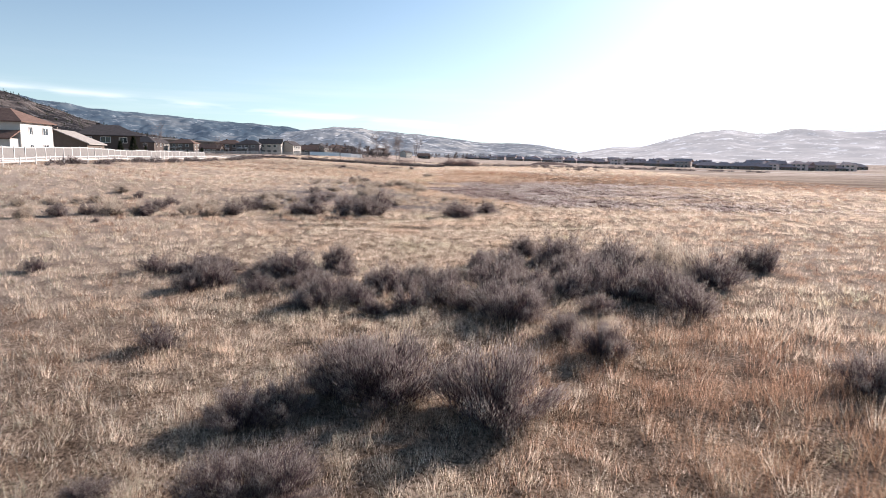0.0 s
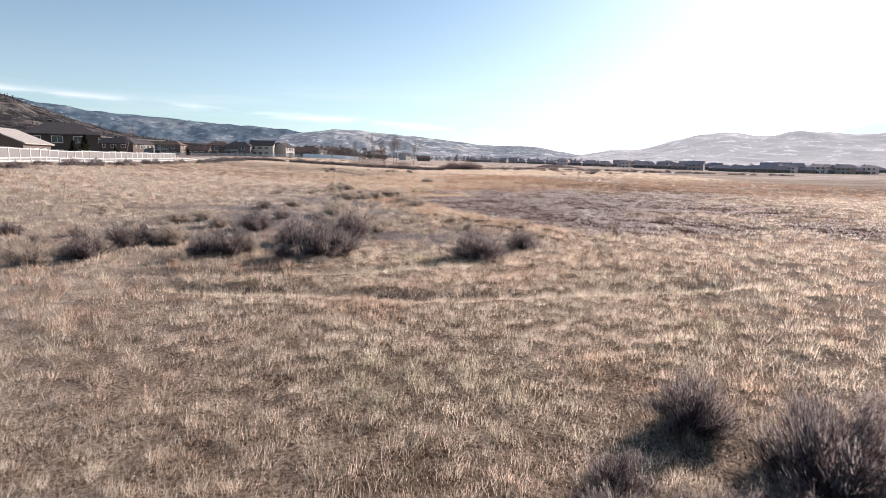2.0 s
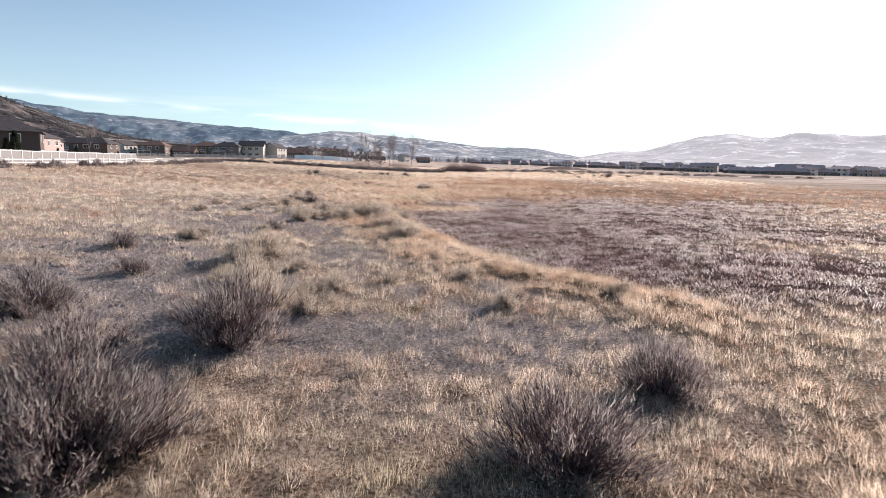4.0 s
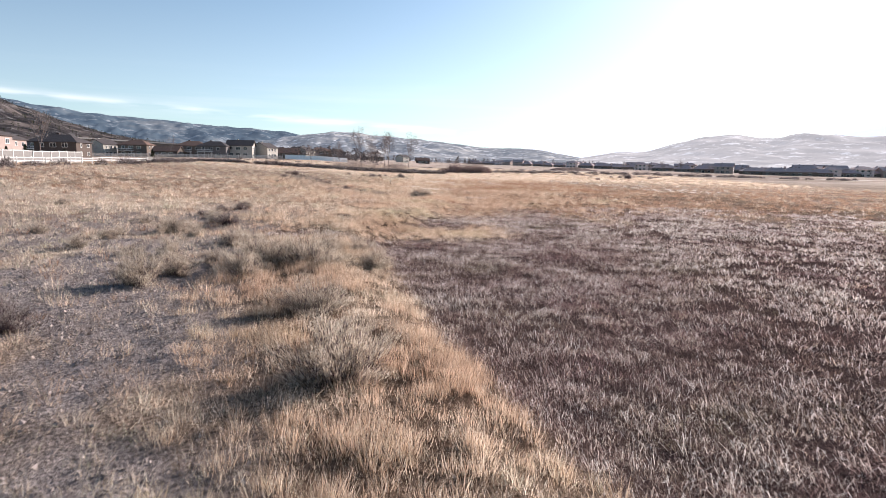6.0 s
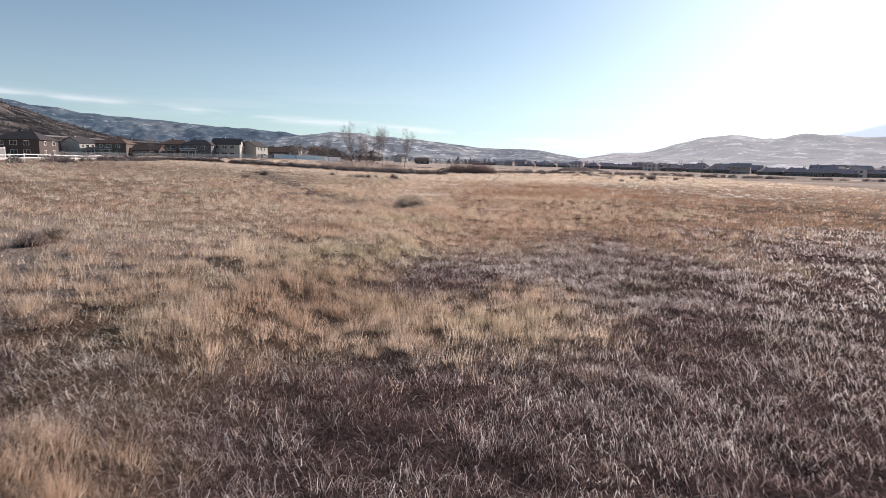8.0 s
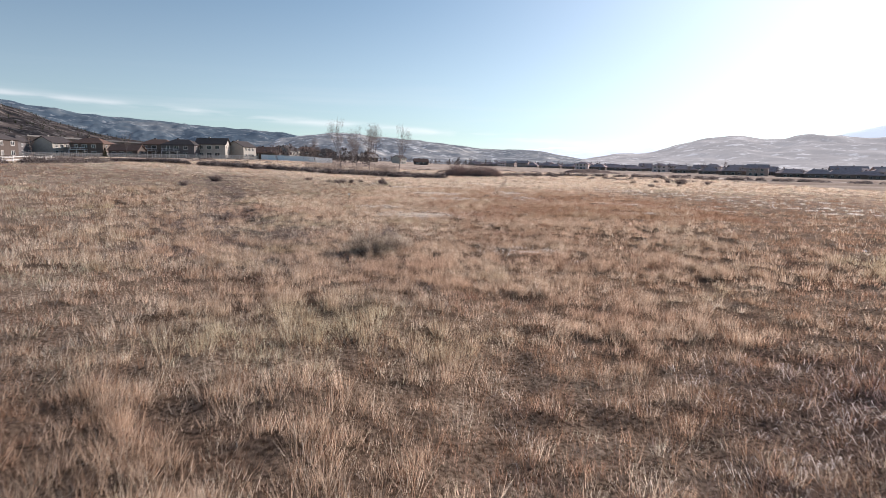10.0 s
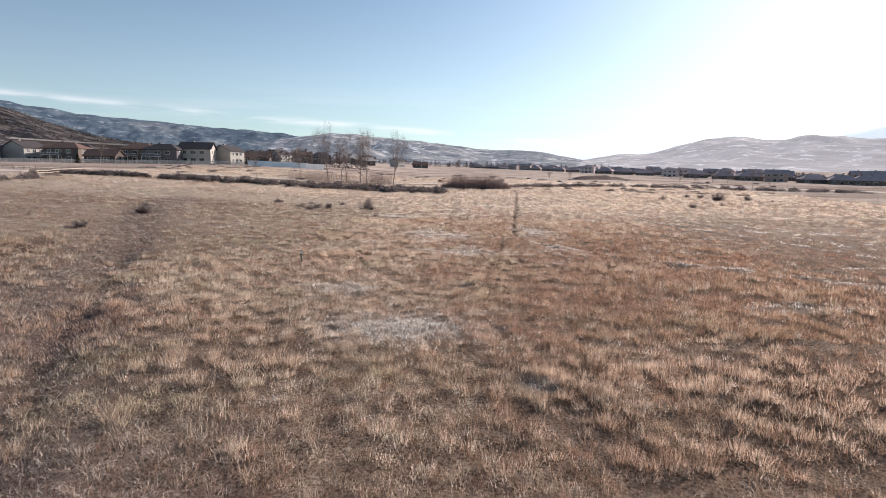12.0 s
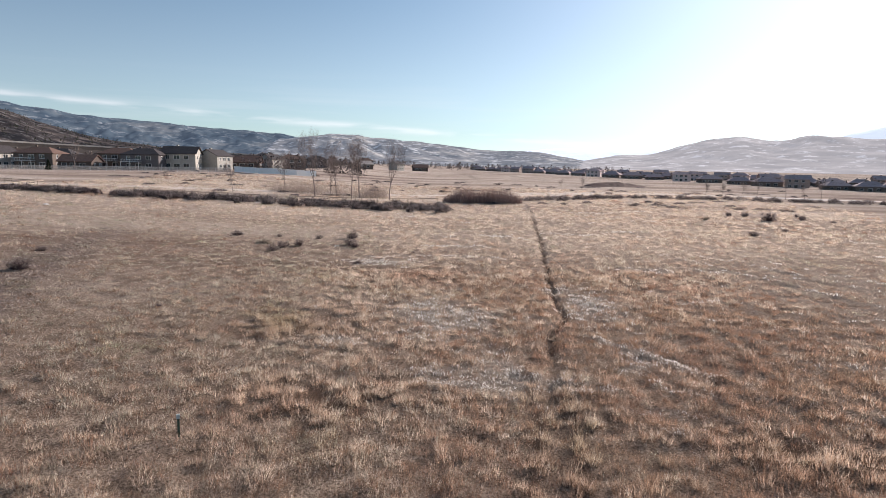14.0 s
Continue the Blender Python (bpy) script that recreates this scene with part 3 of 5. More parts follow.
# tussocks with gaps between them
X, Y = scatter(17.5, -80, 80, 4, 310, 1.22, r1)
X, Y = np.concatenate([X, r1.uniform(-16, 18, 9000)]), np.concatenate([Y, 128 + 40 * r1.random(9000) ** 1.5])
M, O, B, P, TR = zones(X, Y)
clump, big, far = np.clip(hummock(X, Y) * 1.5 - 0.25 + 0.3 * (fractal(X, Y, 2.5, 61, 2) - 0.5), 0, 1), fractal(X, Y, 9.0, 62, 3), reach(X, Y) / 7
gap = np.exp(-(((X - trail_x(Y)) / 0.19) ** 2)) * smooth(133, 140, Y)
tall = np.exp(-((((X - 6.5) / 6.0) ** 2 + ((Y - 11) / 6.0) ** 2) ** 2))
u = r1.random(len(X))
straw = u < (1 - M) * (1 - 0.8 * O) * (1 - 0.82 * B) * (1 - 0.93 * TR) * (1 - 0.85 * P) * (1 - 0.9 * gap) * smooth(-0.45, 0.42, clump)
rusty = straw & (r1.random(len(X)) < np.maximum((0.3 + 0.6 * smooth(-6, 4, X + 6 * (big - 0.5))) * smooth(88, 100, Y) * (1 - smooth(145, 190, Y)), np.maximum(np.maximum(0.92 * tall, 0.6 * smooth(6, 16, X) * (1 - smooth(30, 45, Y))), 0.25 * smooth(0.45, 0.65, big))))
mown = smooth(-4, -12, X + 6 * (big - 0.5)) * smooth(134, 148, Y) * (1 - smooth(186, 205, Y))
mown = np.maximum(mown, 0.8 * smooth(14, 22, X + 8 * (big - 0.5)) * smooth(118, 132, Y) * (1 - smooth(170, 190, Y)))
olive = straw & ~rusty & (r1.random(len(X)) < np.maximum(0.8 * mown, 0.18))
tan = straw & ~rusty & ~olive
hh = (0.13 + 0.25 * clump * (0.5 + big)) * (1 - 0.3 * P) * (1 + 0.95 * tall) * (1 - 0.35 * mown)
grow("grey_grass", "short greyish-olive meadow grass in low tufts", "grass", OLIVE, X[olive], Y[olive], 22, hh[olive], 0.0050 * far[olive] ** 0.8, 0.15 * far[olive] ** 0.35, 0.9, seed=23)
grow("rust_grass", "red-brown dry bunch grass among the tan", "grass", RUST, X[rusty], Y[rusty], 25, hh[rusty], 0.0044 * far[rusty] ** 0.8, 0.15 * far[rusty] ** 0.35, 0.85, seed=22)
h, straw = hh[tan], tan
grow("dry_grass", "tan dry winter grass in tussocks on the meadow", "grass", STRAW, X[straw], Y[straw], 25, h, 0.0047 * far[straw] ** 0.8, 0.15 * far[straw] ** 0.35, 0.85, seed=2)
X, Y = scatter(32.0, -28, 17, 48, 158, 1.3, r1)
M, O, B, P, TR = zones(X, Y)
clump, far = np.clip(hummock(X, Y) * 1.5 - 0.25 + 0.3 * (fractal(X, Y, 2.5, 61, 2) - 0.5), 0, 1), reach(X, Y) / 7
amber = r1.random(len(X)) < O * (1 - M) * smooth(0.12, 0.6, clump)
grow("amber_grass", "amber bunch grass along the bank", "grass", AMBER, X[amber], Y[amber], 36, 0.08 + 0.38 * clump[amber], 0.0055 * far[amber] ** 0.85, 0.13 * far[amber] ** 0.35, 0.8, seed=3)
# short growth between the tussocks
X, Y = scatter(17, -75, 75, 4, 300, 1.3, r1)
M, O, B, P, TR = zones(X, Y)
far = reach(X, Y) / 7
gap = np.exp(-(((X - trail_x(Y)) / 0.19) ** 2)) * smooth(133, 140, Y)
keep = r1.random(len(X)) < (1 - 0.8 * M) * (1 - 0.6 * B) * (1 - 0.9 * gap) * (1 - 0.8 * P)
X, Y, far = X[keep], Y[keep], far[keep]
low, red = 0.08 + 0.18 * fractal(X, Y, 2.5, 64, 3), r1.random(len(X)) < 0.6 * smooth(90, 104, Y) * (1 - smooth(150, 190, Y))
for name, label, mat, pick, seed in (("short_grass", "short sparse straw between the tussocks", STRAW, ~red, 5), ("short_rust_grass", "short red-brown grass between the tussocks", RUST, red, 6)):
    grow(name, label, "grass", mat, X[pick], Y[pick], 9, low[pick], 0.0054 * far[pick] ** 0.85, 0.18 * far[pick] ** 0.4, 1.5, seed=seed)
# flattened straw and twigs lying on the soil
X, Y = scatter(80, -45, 45, 4, 200, 1.6, r1)
M, O, B, P, TR = zones(X, Y)
keep = r1.random(len(X)) < np.clip(0.3 + 0.7 * B + 0.9 * TR + 0.8 * P, 0, 1) * (1 - M)
X, Y = X[keep], Y[keep]
far = reach(X, Y) / 7
grow("straw_litter", "flattened grey straw lying on the soil", "litter", LITTER, X, Y, 3, np.full(len(X), 0.07), 0.007 * far ** 0.85, np.full(len(X), 0.25), 4.5, seed=6)
# marsh: dark stalks, and long pale leaves bent over them
XM, YM = scatter(30, -15, 60, 50, 116, 1.45, r1)
wet = r1.random(len(XM)) < zones(XM, YM)[0]
XM, YM = XM[wet], YM[wet]
far = reach(XM, YM) / 7
lump = fractal(XM, YM, 1.1, 71, 3)
grow("marsh_sedge", "dark reddish marsh sedge, dead and upright", "grass", REED, XM, YM, 18, 0.07 + 0.17 * lump, 0.0065 * far ** 0.85, 0.17 * far ** 0.25, 2.1, seed=4, comb=0.15)
XM, YM = scatter(30, -15, 60, 50, 116, 1.05, r1)
wet = r1.random(len(XM)) < zones(XM, YM)[0] * (0.3 + 0.7 * smooth(0.35, 0.6, fractal(XM, YM, 1.5, 73, 3)))
XM, YM = XM[wet], YM[wet]
far = reach(XM, YM) / 7
grow("bent_reed", "pale bent reed leaves arching over the marsh", "grass", ARCH, XM, YM, 9, 0.10 + 0.16 * fractal(XM, YM, 1.3, 72, 3), 0.0048 * far * (1 + 0.45 * smooth(1.3, 3.0, far)), 0.26 * far ** 0.25, 2.3, 1.1, 2, seed=9, comb=0.25)
# long stalks pressed down in swirls along the trodden track and at the foot of the bank
X, Y = scatter(60, -34, 8, 70, 190, 1.3, r1)
TR = zones(X, Y)[4]
foot = np.maximum(np.exp(-(((X + 5.6) / 2.4) ** 2 + ((Y - 80) / 2.4) ** 2)), np.exp(-(((X + 1.8) / 1.3) ** 2 + ((Y - 106) / 2.2) ** 2)))
keep = r1.random(len(X)) < np.clip(1.15 * TR + 0.7 * foot + 0.12 * smooth(0.6, 0.7, fractal(X, Y, 3.0, 87)), 0, 1)
X, Y = X[keep], Y[keep]
far = reach(X, Y) / 7
grow("pressed_straw", "long grey straw pressed flat in swirls along the track", "grass", FLAT, X, Y, 10, 0.06 + 0.09 * fractal(X, Y, 1.2, 88, 2), 0.0062 * far ** 0.8, 0.22 * far ** 0.2, 4.4, 0.8, 2, seed=15, comb=0.8)
# small grey dead weeds on the bare soil and the track
X, Y = scatter(22, -40, 40, 4, 200, 1.35, r1)
M, O, B, P, TR = zones(X, Y)
keep = r1.random(len(X)) < np.clip(0.05 + 0.8 * B + 0.6 * TR + 0.2 * P, 0, 1) * (1 - M)
X, Y = X[keep], Y[keep]
far = reach(X, Y) / 7
grow("dead_weed", "small grey dead weeds on bare soil", "weeds", WEED, X, Y, 19, 0.06 + 0.16 * fractal(X, Y, 0.8, 66, 2), 0.006 * far ** 0.85, 0.13 * far ** 0.2, 1.3, seed=13)
# whitened straw beaten flat in patches
X, Y = scatter(40, -45, 45, 100, 230, 1.15, r1)
M, O, B, P, TR = zones(X, Y)
keep = r1.random(len(X)) < P
X, Y = X[keep], Y[keep]
far = reach(X, Y) / 7
grow("white_straw", "bleached straw beaten flat in pale patches", "grass", BLEACHED, X, Y, 8, 0.12 + 0.05 * TR[keep], 0.0085 * far ** 0.8, np.full(len(X), 0.22), 2.4, 1.0, 2, seed=14, comb=0.5)
# clods and pebbles of the bare soil
X, Y = scatter(75, -26, 12, 44, 100, 1.5, r1)
keep = r1.random(len(X)) < zones(X, Y)[2]
X, Y = X[keep], Y[keep]
n = len(X)
size = r1.uniform(0.012, 0.045, n) * (reach(X, Y) / 7) ** 0.6
lump = r1.normal(0, 1, (n, 4, 3))
lump = lump / np.linalg.norm(lump, axis=2)[:, :, None] * size[:, None, None]
lump += np.stack([X, Y, ground_z(X, Y) + size * 0.3], -1)[:, None, :]
k = np.arange(n)[:, None] * 4
f = np.concatenate([k + [0, 1, 2], k + [0, 2, 3], k + [0, 3, 1], k + [1, 3, 2]], 1).reshape(-1, 3)
CLOD = plain("dry_clod", (0.33, 0.275, 0.25), 0.95, 0.3, 2.0)
tagged(new("soil_clods", mesh_of("soil_clods", lump.reshape(-1, 3), f, CLOD)), "dry clods and pebbles on the bare soil", "soil", kind="stuff")

# ---- shrubs ----
def shrub_meshes(name, seed, leaves, leaf_mat, open_top):
    """Stems and foliage of a shrub one metre high and about 1.5 m across: rounded heads of fine upright twigs."""
    r = np.random.default_rng(seed)
    bm = bmesh.new()
    pale = leaf_mat is RABBIT
    heads = 12 if pale else 15
    ends = []
    for i in range(heads):
        a, p = 2.4 * i + r.uniform(-0.4, 0.4), math.acos(1 - 0.74 * (i + 0.5) / heads)
        reach_out = r.uniform(0.72, 1.02)
        head = Vector((math.sin(p) * math.cos(a) * 0.86, math.sin(p) * math.sin(a) * 0.86, math.cos(p))) * reach_out
        for j in range(5):
            d = head + Vector(r.normal(0, 0.10, 3))
            d.z = max(d.z, 0.12)
            mid = d * 0.5 + Vector((0, 0, -0.06)) + Vector(r.normal(0, 0.03, 3))
            tube(bm, Vector((d.x * 0.08, d.y * 0.08, -0.03)), mid, 0.012, 0.006, 3)
            tube(bm, mid, d, 0.006, 0.002, 3)
            ends.append((mid, d))
    stems = from_bm("woody_base", bm, TWIG)
    mids, tips = np.array([e[0][:] for e in ends]), np.array([e[1][:] for e in ends])

    def spray(name, count, lo, hi, mat, jitter, size, slim):
        k = r.integers(0, len(ends), count)
        f = r.uniform(lo, hi, count)[:, None]
        c = mids[k] * (1 - f) + tips[k] * f + r.normal(0, jitter, (count, 3))
        out = tips[k] / np.linalg.norm(tips[k], axis=1)[:, None]
        up = out * 0.7 + np.array([0, 0, open_top]) + r.normal(0, 0.26, (count, 3))
        up /= np.linalg.norm(up, axis=1)[:, None]
        side = np.cross(up, r.normal(0, 1, (count, 3)))
        side /= np.linalg.norm(side, axis=1)[:, None]
        ln, w = size * r.uniform(0.6, 1.4, count)[:, None], slim * size * r.uniform(0.6, 1.3, count)[:, None]
        v = np.stack([c - side * w, c + side * w, c + up * ln], 1).reshape(-1, 3)
        v[:, 2] = np.maximum(v[:, 2], 0.0)
        return mesh_of(name, v, np.arange(count * 3).reshape(-1, 3), mat)

    # inner share in the dark colour, so the shrub's heart looks shaded
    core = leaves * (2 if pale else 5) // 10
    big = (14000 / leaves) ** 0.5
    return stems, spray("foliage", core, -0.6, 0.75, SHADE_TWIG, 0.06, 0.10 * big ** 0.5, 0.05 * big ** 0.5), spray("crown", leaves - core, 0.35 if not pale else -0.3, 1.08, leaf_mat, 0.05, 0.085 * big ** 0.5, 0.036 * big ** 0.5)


def shrub_kind(label, group, seed, leaves, mat, open_top):
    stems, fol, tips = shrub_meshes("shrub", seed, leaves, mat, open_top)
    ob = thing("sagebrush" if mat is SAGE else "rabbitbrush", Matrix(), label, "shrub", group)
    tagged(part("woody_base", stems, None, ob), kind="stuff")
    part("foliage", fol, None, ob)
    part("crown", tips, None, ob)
    return ob


HEROES = [shrub_kind("grey sagebrush with silvery twig tips on the dry meadow", "sagebrush on the meadow", s, 20000, SAGE, 0.75) for s in (9, 10, 19)]
BELT_SAGES = [shrub_kind("grey sagebrush with silvery twig tips on the dry meadow", "sagebrush on the meadow", s, 7000, SAGE, 0.75) for s in (11, 12, 13)]
SAGES = [shrub_kind("grey sagebrush with silvery twig tips on the dry meadow", "sagebrush on the meadow", s, 2600, SAGE, 0.7) for s in (1, 2, 3, 4)]
RABBITS = [shrub_kind("straw-coloured rabbitbrush with fine upright dry twigs", "rabbitbrush on the meadow", s, 12000, RABBIT, 0.85) for s in (5, 6)]
SHRUB_FIRST = set()


def plant(kinds, x, y, h, r, wide=1.0):
    src = kinds[int(r.integers(0, len(kinds)))]
    w = h * wide * r.uniform(0.85, 1.2)
    m = Matrix.Translation((x, y, float(ground_z(x, y)) - 0.02)) @ Matrix.Rotation(r.uniform(0, 6.283), 4, "Z") @ Matrix.Diagonal((w, w * r.uniform(0.85, 1.15), h, 1))
    if src.name not in SHRUB_FIRST:
        SHRUB_FIRST.add(src.name)
        src.matrix_world = m
        return src
    ob = copy_thing(src, m)
    ob.matrix_world = m
    return ob


# places and heights of the single shrubs, stretch by stretch
SHRUBS_START = [(0.9, 10.1, 1.25), (3.7, 27.9, 0.95), (4.8, 26.0, 1.2), (2.0, 26.0, 0.5), (-1.8, 11.1, 1.0), (-1.0, 11.1, 1.11), (-2.7, 10.0, 0.66), (-3.3, 9.7, 0.6), (-2.8, 7.3, 0.62), (-2.2, 7.5, 0.63), (3.7, 13.5, 0.87), (8.5, 11.5, 0.79), (13.1, 24.5, 1.16), (-14.4, 21.1, 0.5), (-4.6, 7.4, 0.31), (5.9, 19.3, 1.18), (6.9, 18.7, 1.23), (9.5, 22.7, 1.25), (9.7, 21.3, 1.25), (7.2, 17.4, 1.0), (-0.7, 21.7, 0.78), (-2.3, 20.5, 0.59), (-1.2, 20.0, 0.63), (-3.8, 17.4, 0.72), (5.0, 20.3, 1.02), (7.1, 20.4, 1.02), (7.8, 19.0, 0.92), (12.3, 24.6, 0.99), (-2.0, 17.0, 0.5), (-5.0, 19.8, 0.5)]
SHRUBS_BELT = [(-8.3, 19.6, 0.73), (-7.8, 20.2, 0.95), (-6.7, 21.3, 0.55), (-5.6, 21.9, 1.07), (-4.1, 23.3, 1.01), (-4.2, 19.8, 0.62), (-5.9, 19.4, 0.6), (-3.5, 18.0, 0.86), (-2.5, 18.0, 0.65), (-1.9, 19.6, 0.98), (-1.0, 17.5, 0.73), (0.0, 18.4, 1.0), (0.7, 17.6, 0.73), (1.8, 20.1, 1.14), (1.5, 23.6, 0.87), (2.7, 24.3, 0.82), (4.8, 22.4, 1.03), (2.0, 16.2, 1.09), (1.5, 17.2, 1.0), (3.0, 18.8, 0.92), (4.3, 19.5, 0.97), (3.0, 14.8, 0.7), (6.9, 23.6, 1.26), (8.9, 24.4, 1.31)]
SHRUBS_LEDGE = [(-14.7, 42.9, 0.94), (-14.7, 45.0, 1.04), (-14.2, 46.2, 0.92), (-13.0, 46.5, 1.04), (-15.5, 52.9, 0.75), (-10.7, 51.6, 1.15), (-12.7, 59.9, 0.75), (-10.4, 56.0, 0.68), (-10.7, 44.3, 0.91), (-9.7, 44.6, 1.12), (-5.8, 44.6, 1.6), (-5.3, 50.2, 1.53), (-5.2, 45.2, 1.16), (1.1, 45.0, 1.19), (3.4, 47.7, 1.05), (-4.1, 52.4, 0.69), (-14.6, 54.3, 0.73), (-17.4, 51.4, 0.48), (-4.7, 76.8, 0.45), (-11.8, 81.2, 0.59), (-7.2, 77.0, 0.5), (1.1, 53.1, 0.65), (-11.1, 42.3, 0.64), (-7.2, 44.0, 0.7), (-7.6, 48.0, 1.18), (-9.1, 45.3, 0.84), (-7.3, 60.9, 0.7), (-21.5, 56.1, 0.46), (4.7, 54.7, 0.44), (-12.9, 52.3, 0.69)]
SHRUBS_LEDGE_WEST = [(-22.7, 38.7, 0.79), (-22.1, 40.2, 0.86), (-20.1, 39.9, 0.91), (-20.2, 42.8, 0.89), (-17.3, 41.0, 0.94), (-15.5, 40.4, 0.99), (-14.5, 42.1, 0.98), (-27.4, 52.0, 0.95), (-14.6, 46.6, 0.84), (-25.9, 45.4, 0.67), (-13.4, 47.1, 0.85), (-21.3, 47.5, 0.71), (-24.9, 49.8, 0.63), (-26.2, 43.7, 0.61), (-18.1, 47.8, 0.68), (-23.2, 43.4, 0.67), (-18.3, 45.0, 0.7), (-16.2, 46.9, 0.74), (-20.4, 35.6, 0.27), (-28.1, 40.1, 0.74), (-27.3, 42.2, 0.66), (-23.5, 36.9, 0.92), (-24.4, 35.2, 0.75), (-21.3, 39.1, 0.91), (-19.5, 39.9, 0.82)]
SHRUBS_BANK = [(-7.4, 57.6, 0.69), (-7.4, 58.8, 1.02), (-7.3, 59.4, 0.82), (-5.4, 57.1, 0.47), (-6.1, 56.6, 0.4), (-6.7, 55.6, 0.45), (-7.6, 56.3, 0.34), (-5.6, 52.9, 1.25), (0.1, 56.5, 0.45), (-3.8, 54.8, 0.47), (-2.2, 55.7, 0.47), (-11.1, 63.8, 0.49), (-11.3, 62.7, 0.65), (-9.0, 66.9, 0.58), (-2.5, 66.2, 0.62), (-8.2, 72.4, 0.61), (-7.5, 55.5, 0.36), (-4.5, 54.4, 0.36), (-8.5, 78.9, 0.51)]
SHRUBS_BANK_FAR = [(-12.0, 80.8, 0.7), (-13.0, 76.0, 0.45), (-8.5, 77.8, 0.6), (-4.7, 76.1, 0.67), (-6.0, 74.4, 0.77), (-8.5, 70.9, 0.85), (-9.2, 66.0, 0.46), (-2.4, 64.7, 0.89), (-16.1, 78.7, 0.46), (-22.3, 90.2, 0.4), (-14.4, 83.5, 0.36), (-13.0, 93.3, 0.47), (-5.2, 74.7, 0.49), (-12.3, 86.2, 0.51), (-13.6, 79.7, 0.36), (-8.6, 73.1, 0.54), (-15.6, 74.7, 0.49), (-7.8, 74.4, 0.48), (-6.2, 73.5, 0.94), (-10.8, 80.2, 0.41), (-11.5, 84.5, 0.61), (-5.9, 75.7, 0.44), (-13.3, 78.5, 0.42), (-10.7, 74.9, 0.41), (-9.6, 75.2, 0.56), (-3.6, 68.6, 0.72), (-6.3, 72.3, 0.68)]
SHRUBS_MEADOW = [(-13.7, 91.0, 0.44), (-12.8, 91.7, 0.45), (-2.9, 116.8, 0.52), (-11.6, 123.0, 0.49), (-25.7, 151.1, 0.6), (-14.9, 173.9, 0.67), (-9.5, 179.4, 0.8), (-10.7, 83.6, 0.66), (-13.3, 87.3, 0.33), (-14.6, 175.8, 0.66), (-13.6, 177.5, 0.63), (-10.0, 184.3, 0.88), (-9.0, 178.3, 0.49), (-7.6, 170.2, 0.34), (-3.8, 175.7, 0.24), (-26.6, 161.8, 0.85), (-29.7, 168.6, 0.4), (-20.7, 182.9, 0.53), (37.3, 215.5, 0.83), (45.2, 225.4, 0.64), (47.6, 225.0, 0.73), (47.5, 217.4, 1.44), (54.1, 220.1, 0.87), (34.1, 195.2, 0.71), (41.2, 201.5, 0.42), (57.2, 217.3, 0.51), (-15.1, 154.9, 0.2), (-13.0, 182.8, 0.37), (-16.8, 178.6, 0.59), (-16.9, 183.5, 0.32), (57.0, 226.7, 0.56)]
SHRUBS_NEXT = [(-4.1, 23.8, 0.92), (3.7, 27.8, 0.69), (5.4, 26.8, 1.15), (5.4, 25.1, 0.62), (1.6, 24.8, 0.67), (2.7, 24.5, 0.81), (5.3, 23.6, 0.64), (4.3, 22.5, 0.67), (6.9, 24.1, 1.30), (6.1, 23.2, 0.80), (4.6, 21.2, 0.62), (3.4, 21.2, 0.62), (2.4, 21.3, 0.71), (1.3, 21.4, 0.64), (0.2, 21.2, 0.63), (0.7, 22.7, 0.37), (2.6, 23.1, 0.62), (-0.6, 21.1, 0.62), (5.4, 21.2, 1.07), (-6.6, 23.0, 0.66), (-6.1, 23.6, 0.65), (4.0, 24.9, 0.56), (7.2, 26.0, 0.60)]
SHRUBS_PALE = [(-3.2, 113.1, 1.0), (-2.5, 113.6, 0.8), (-4.9, 73.9, 1.0), (-3.0, 74.9, 0.75), (-3.9, 77.5, 0.6)]
rs = np.random.default_rng(41)
for stretch in (SHRUBS_START, SHRUBS_BELT, SHRUBS_NEXT, SHRUBS_LEDGE, SHRUBS_LEDGE_WEST, SHRUBS_MEADOW):
    for x, y, h in stretch:
        pale = rs.random() < (0.6 if stretch in (SHRUBS_LEDGE, SHRUBS_LEDGE_WEST) else 0.16)
        plant(RABBITS if pale else HEROES if y < 17 else BELT_SAGES if y < 56 else SAGES, x, y, h * (1.12 if y < 13 else 1.04), rs, 1.2 if 40 < y < 56 or y < 13 else 1.05 if h > 0.6 else 1.2)
for stretch in (SHRUBS_BANK, SHRUBS_BANK_FAR):
    for x, y, h in stretch:
        plant(RABBITS if rs.random() < 0.93 else BELT_SAGES, x, y, h * 1.1, rs, 1.2)
for x, y, h in SHRUBS_PALE:
    plant(RABBITS, x, y, h, rs, 1.25)
# smaller shrubs that fill the belt between the large ones
for i in range(20):
    x = rs.uniform(-7, 11)
    y = 19.5 + 0.35 * x + rs.normal(0, 2.6)
    if y > 12.5:
        plant(BELT_SAGES, x, y, rs.uniform(0.35, 0.7), rs, 1.25)
for i in range(14):
    plant(SAGES, rs.uniform(-11, -3), 22 + rs.normal(0, 0.9), rs.uniform(0.35, 0.7), rs, 1.4)
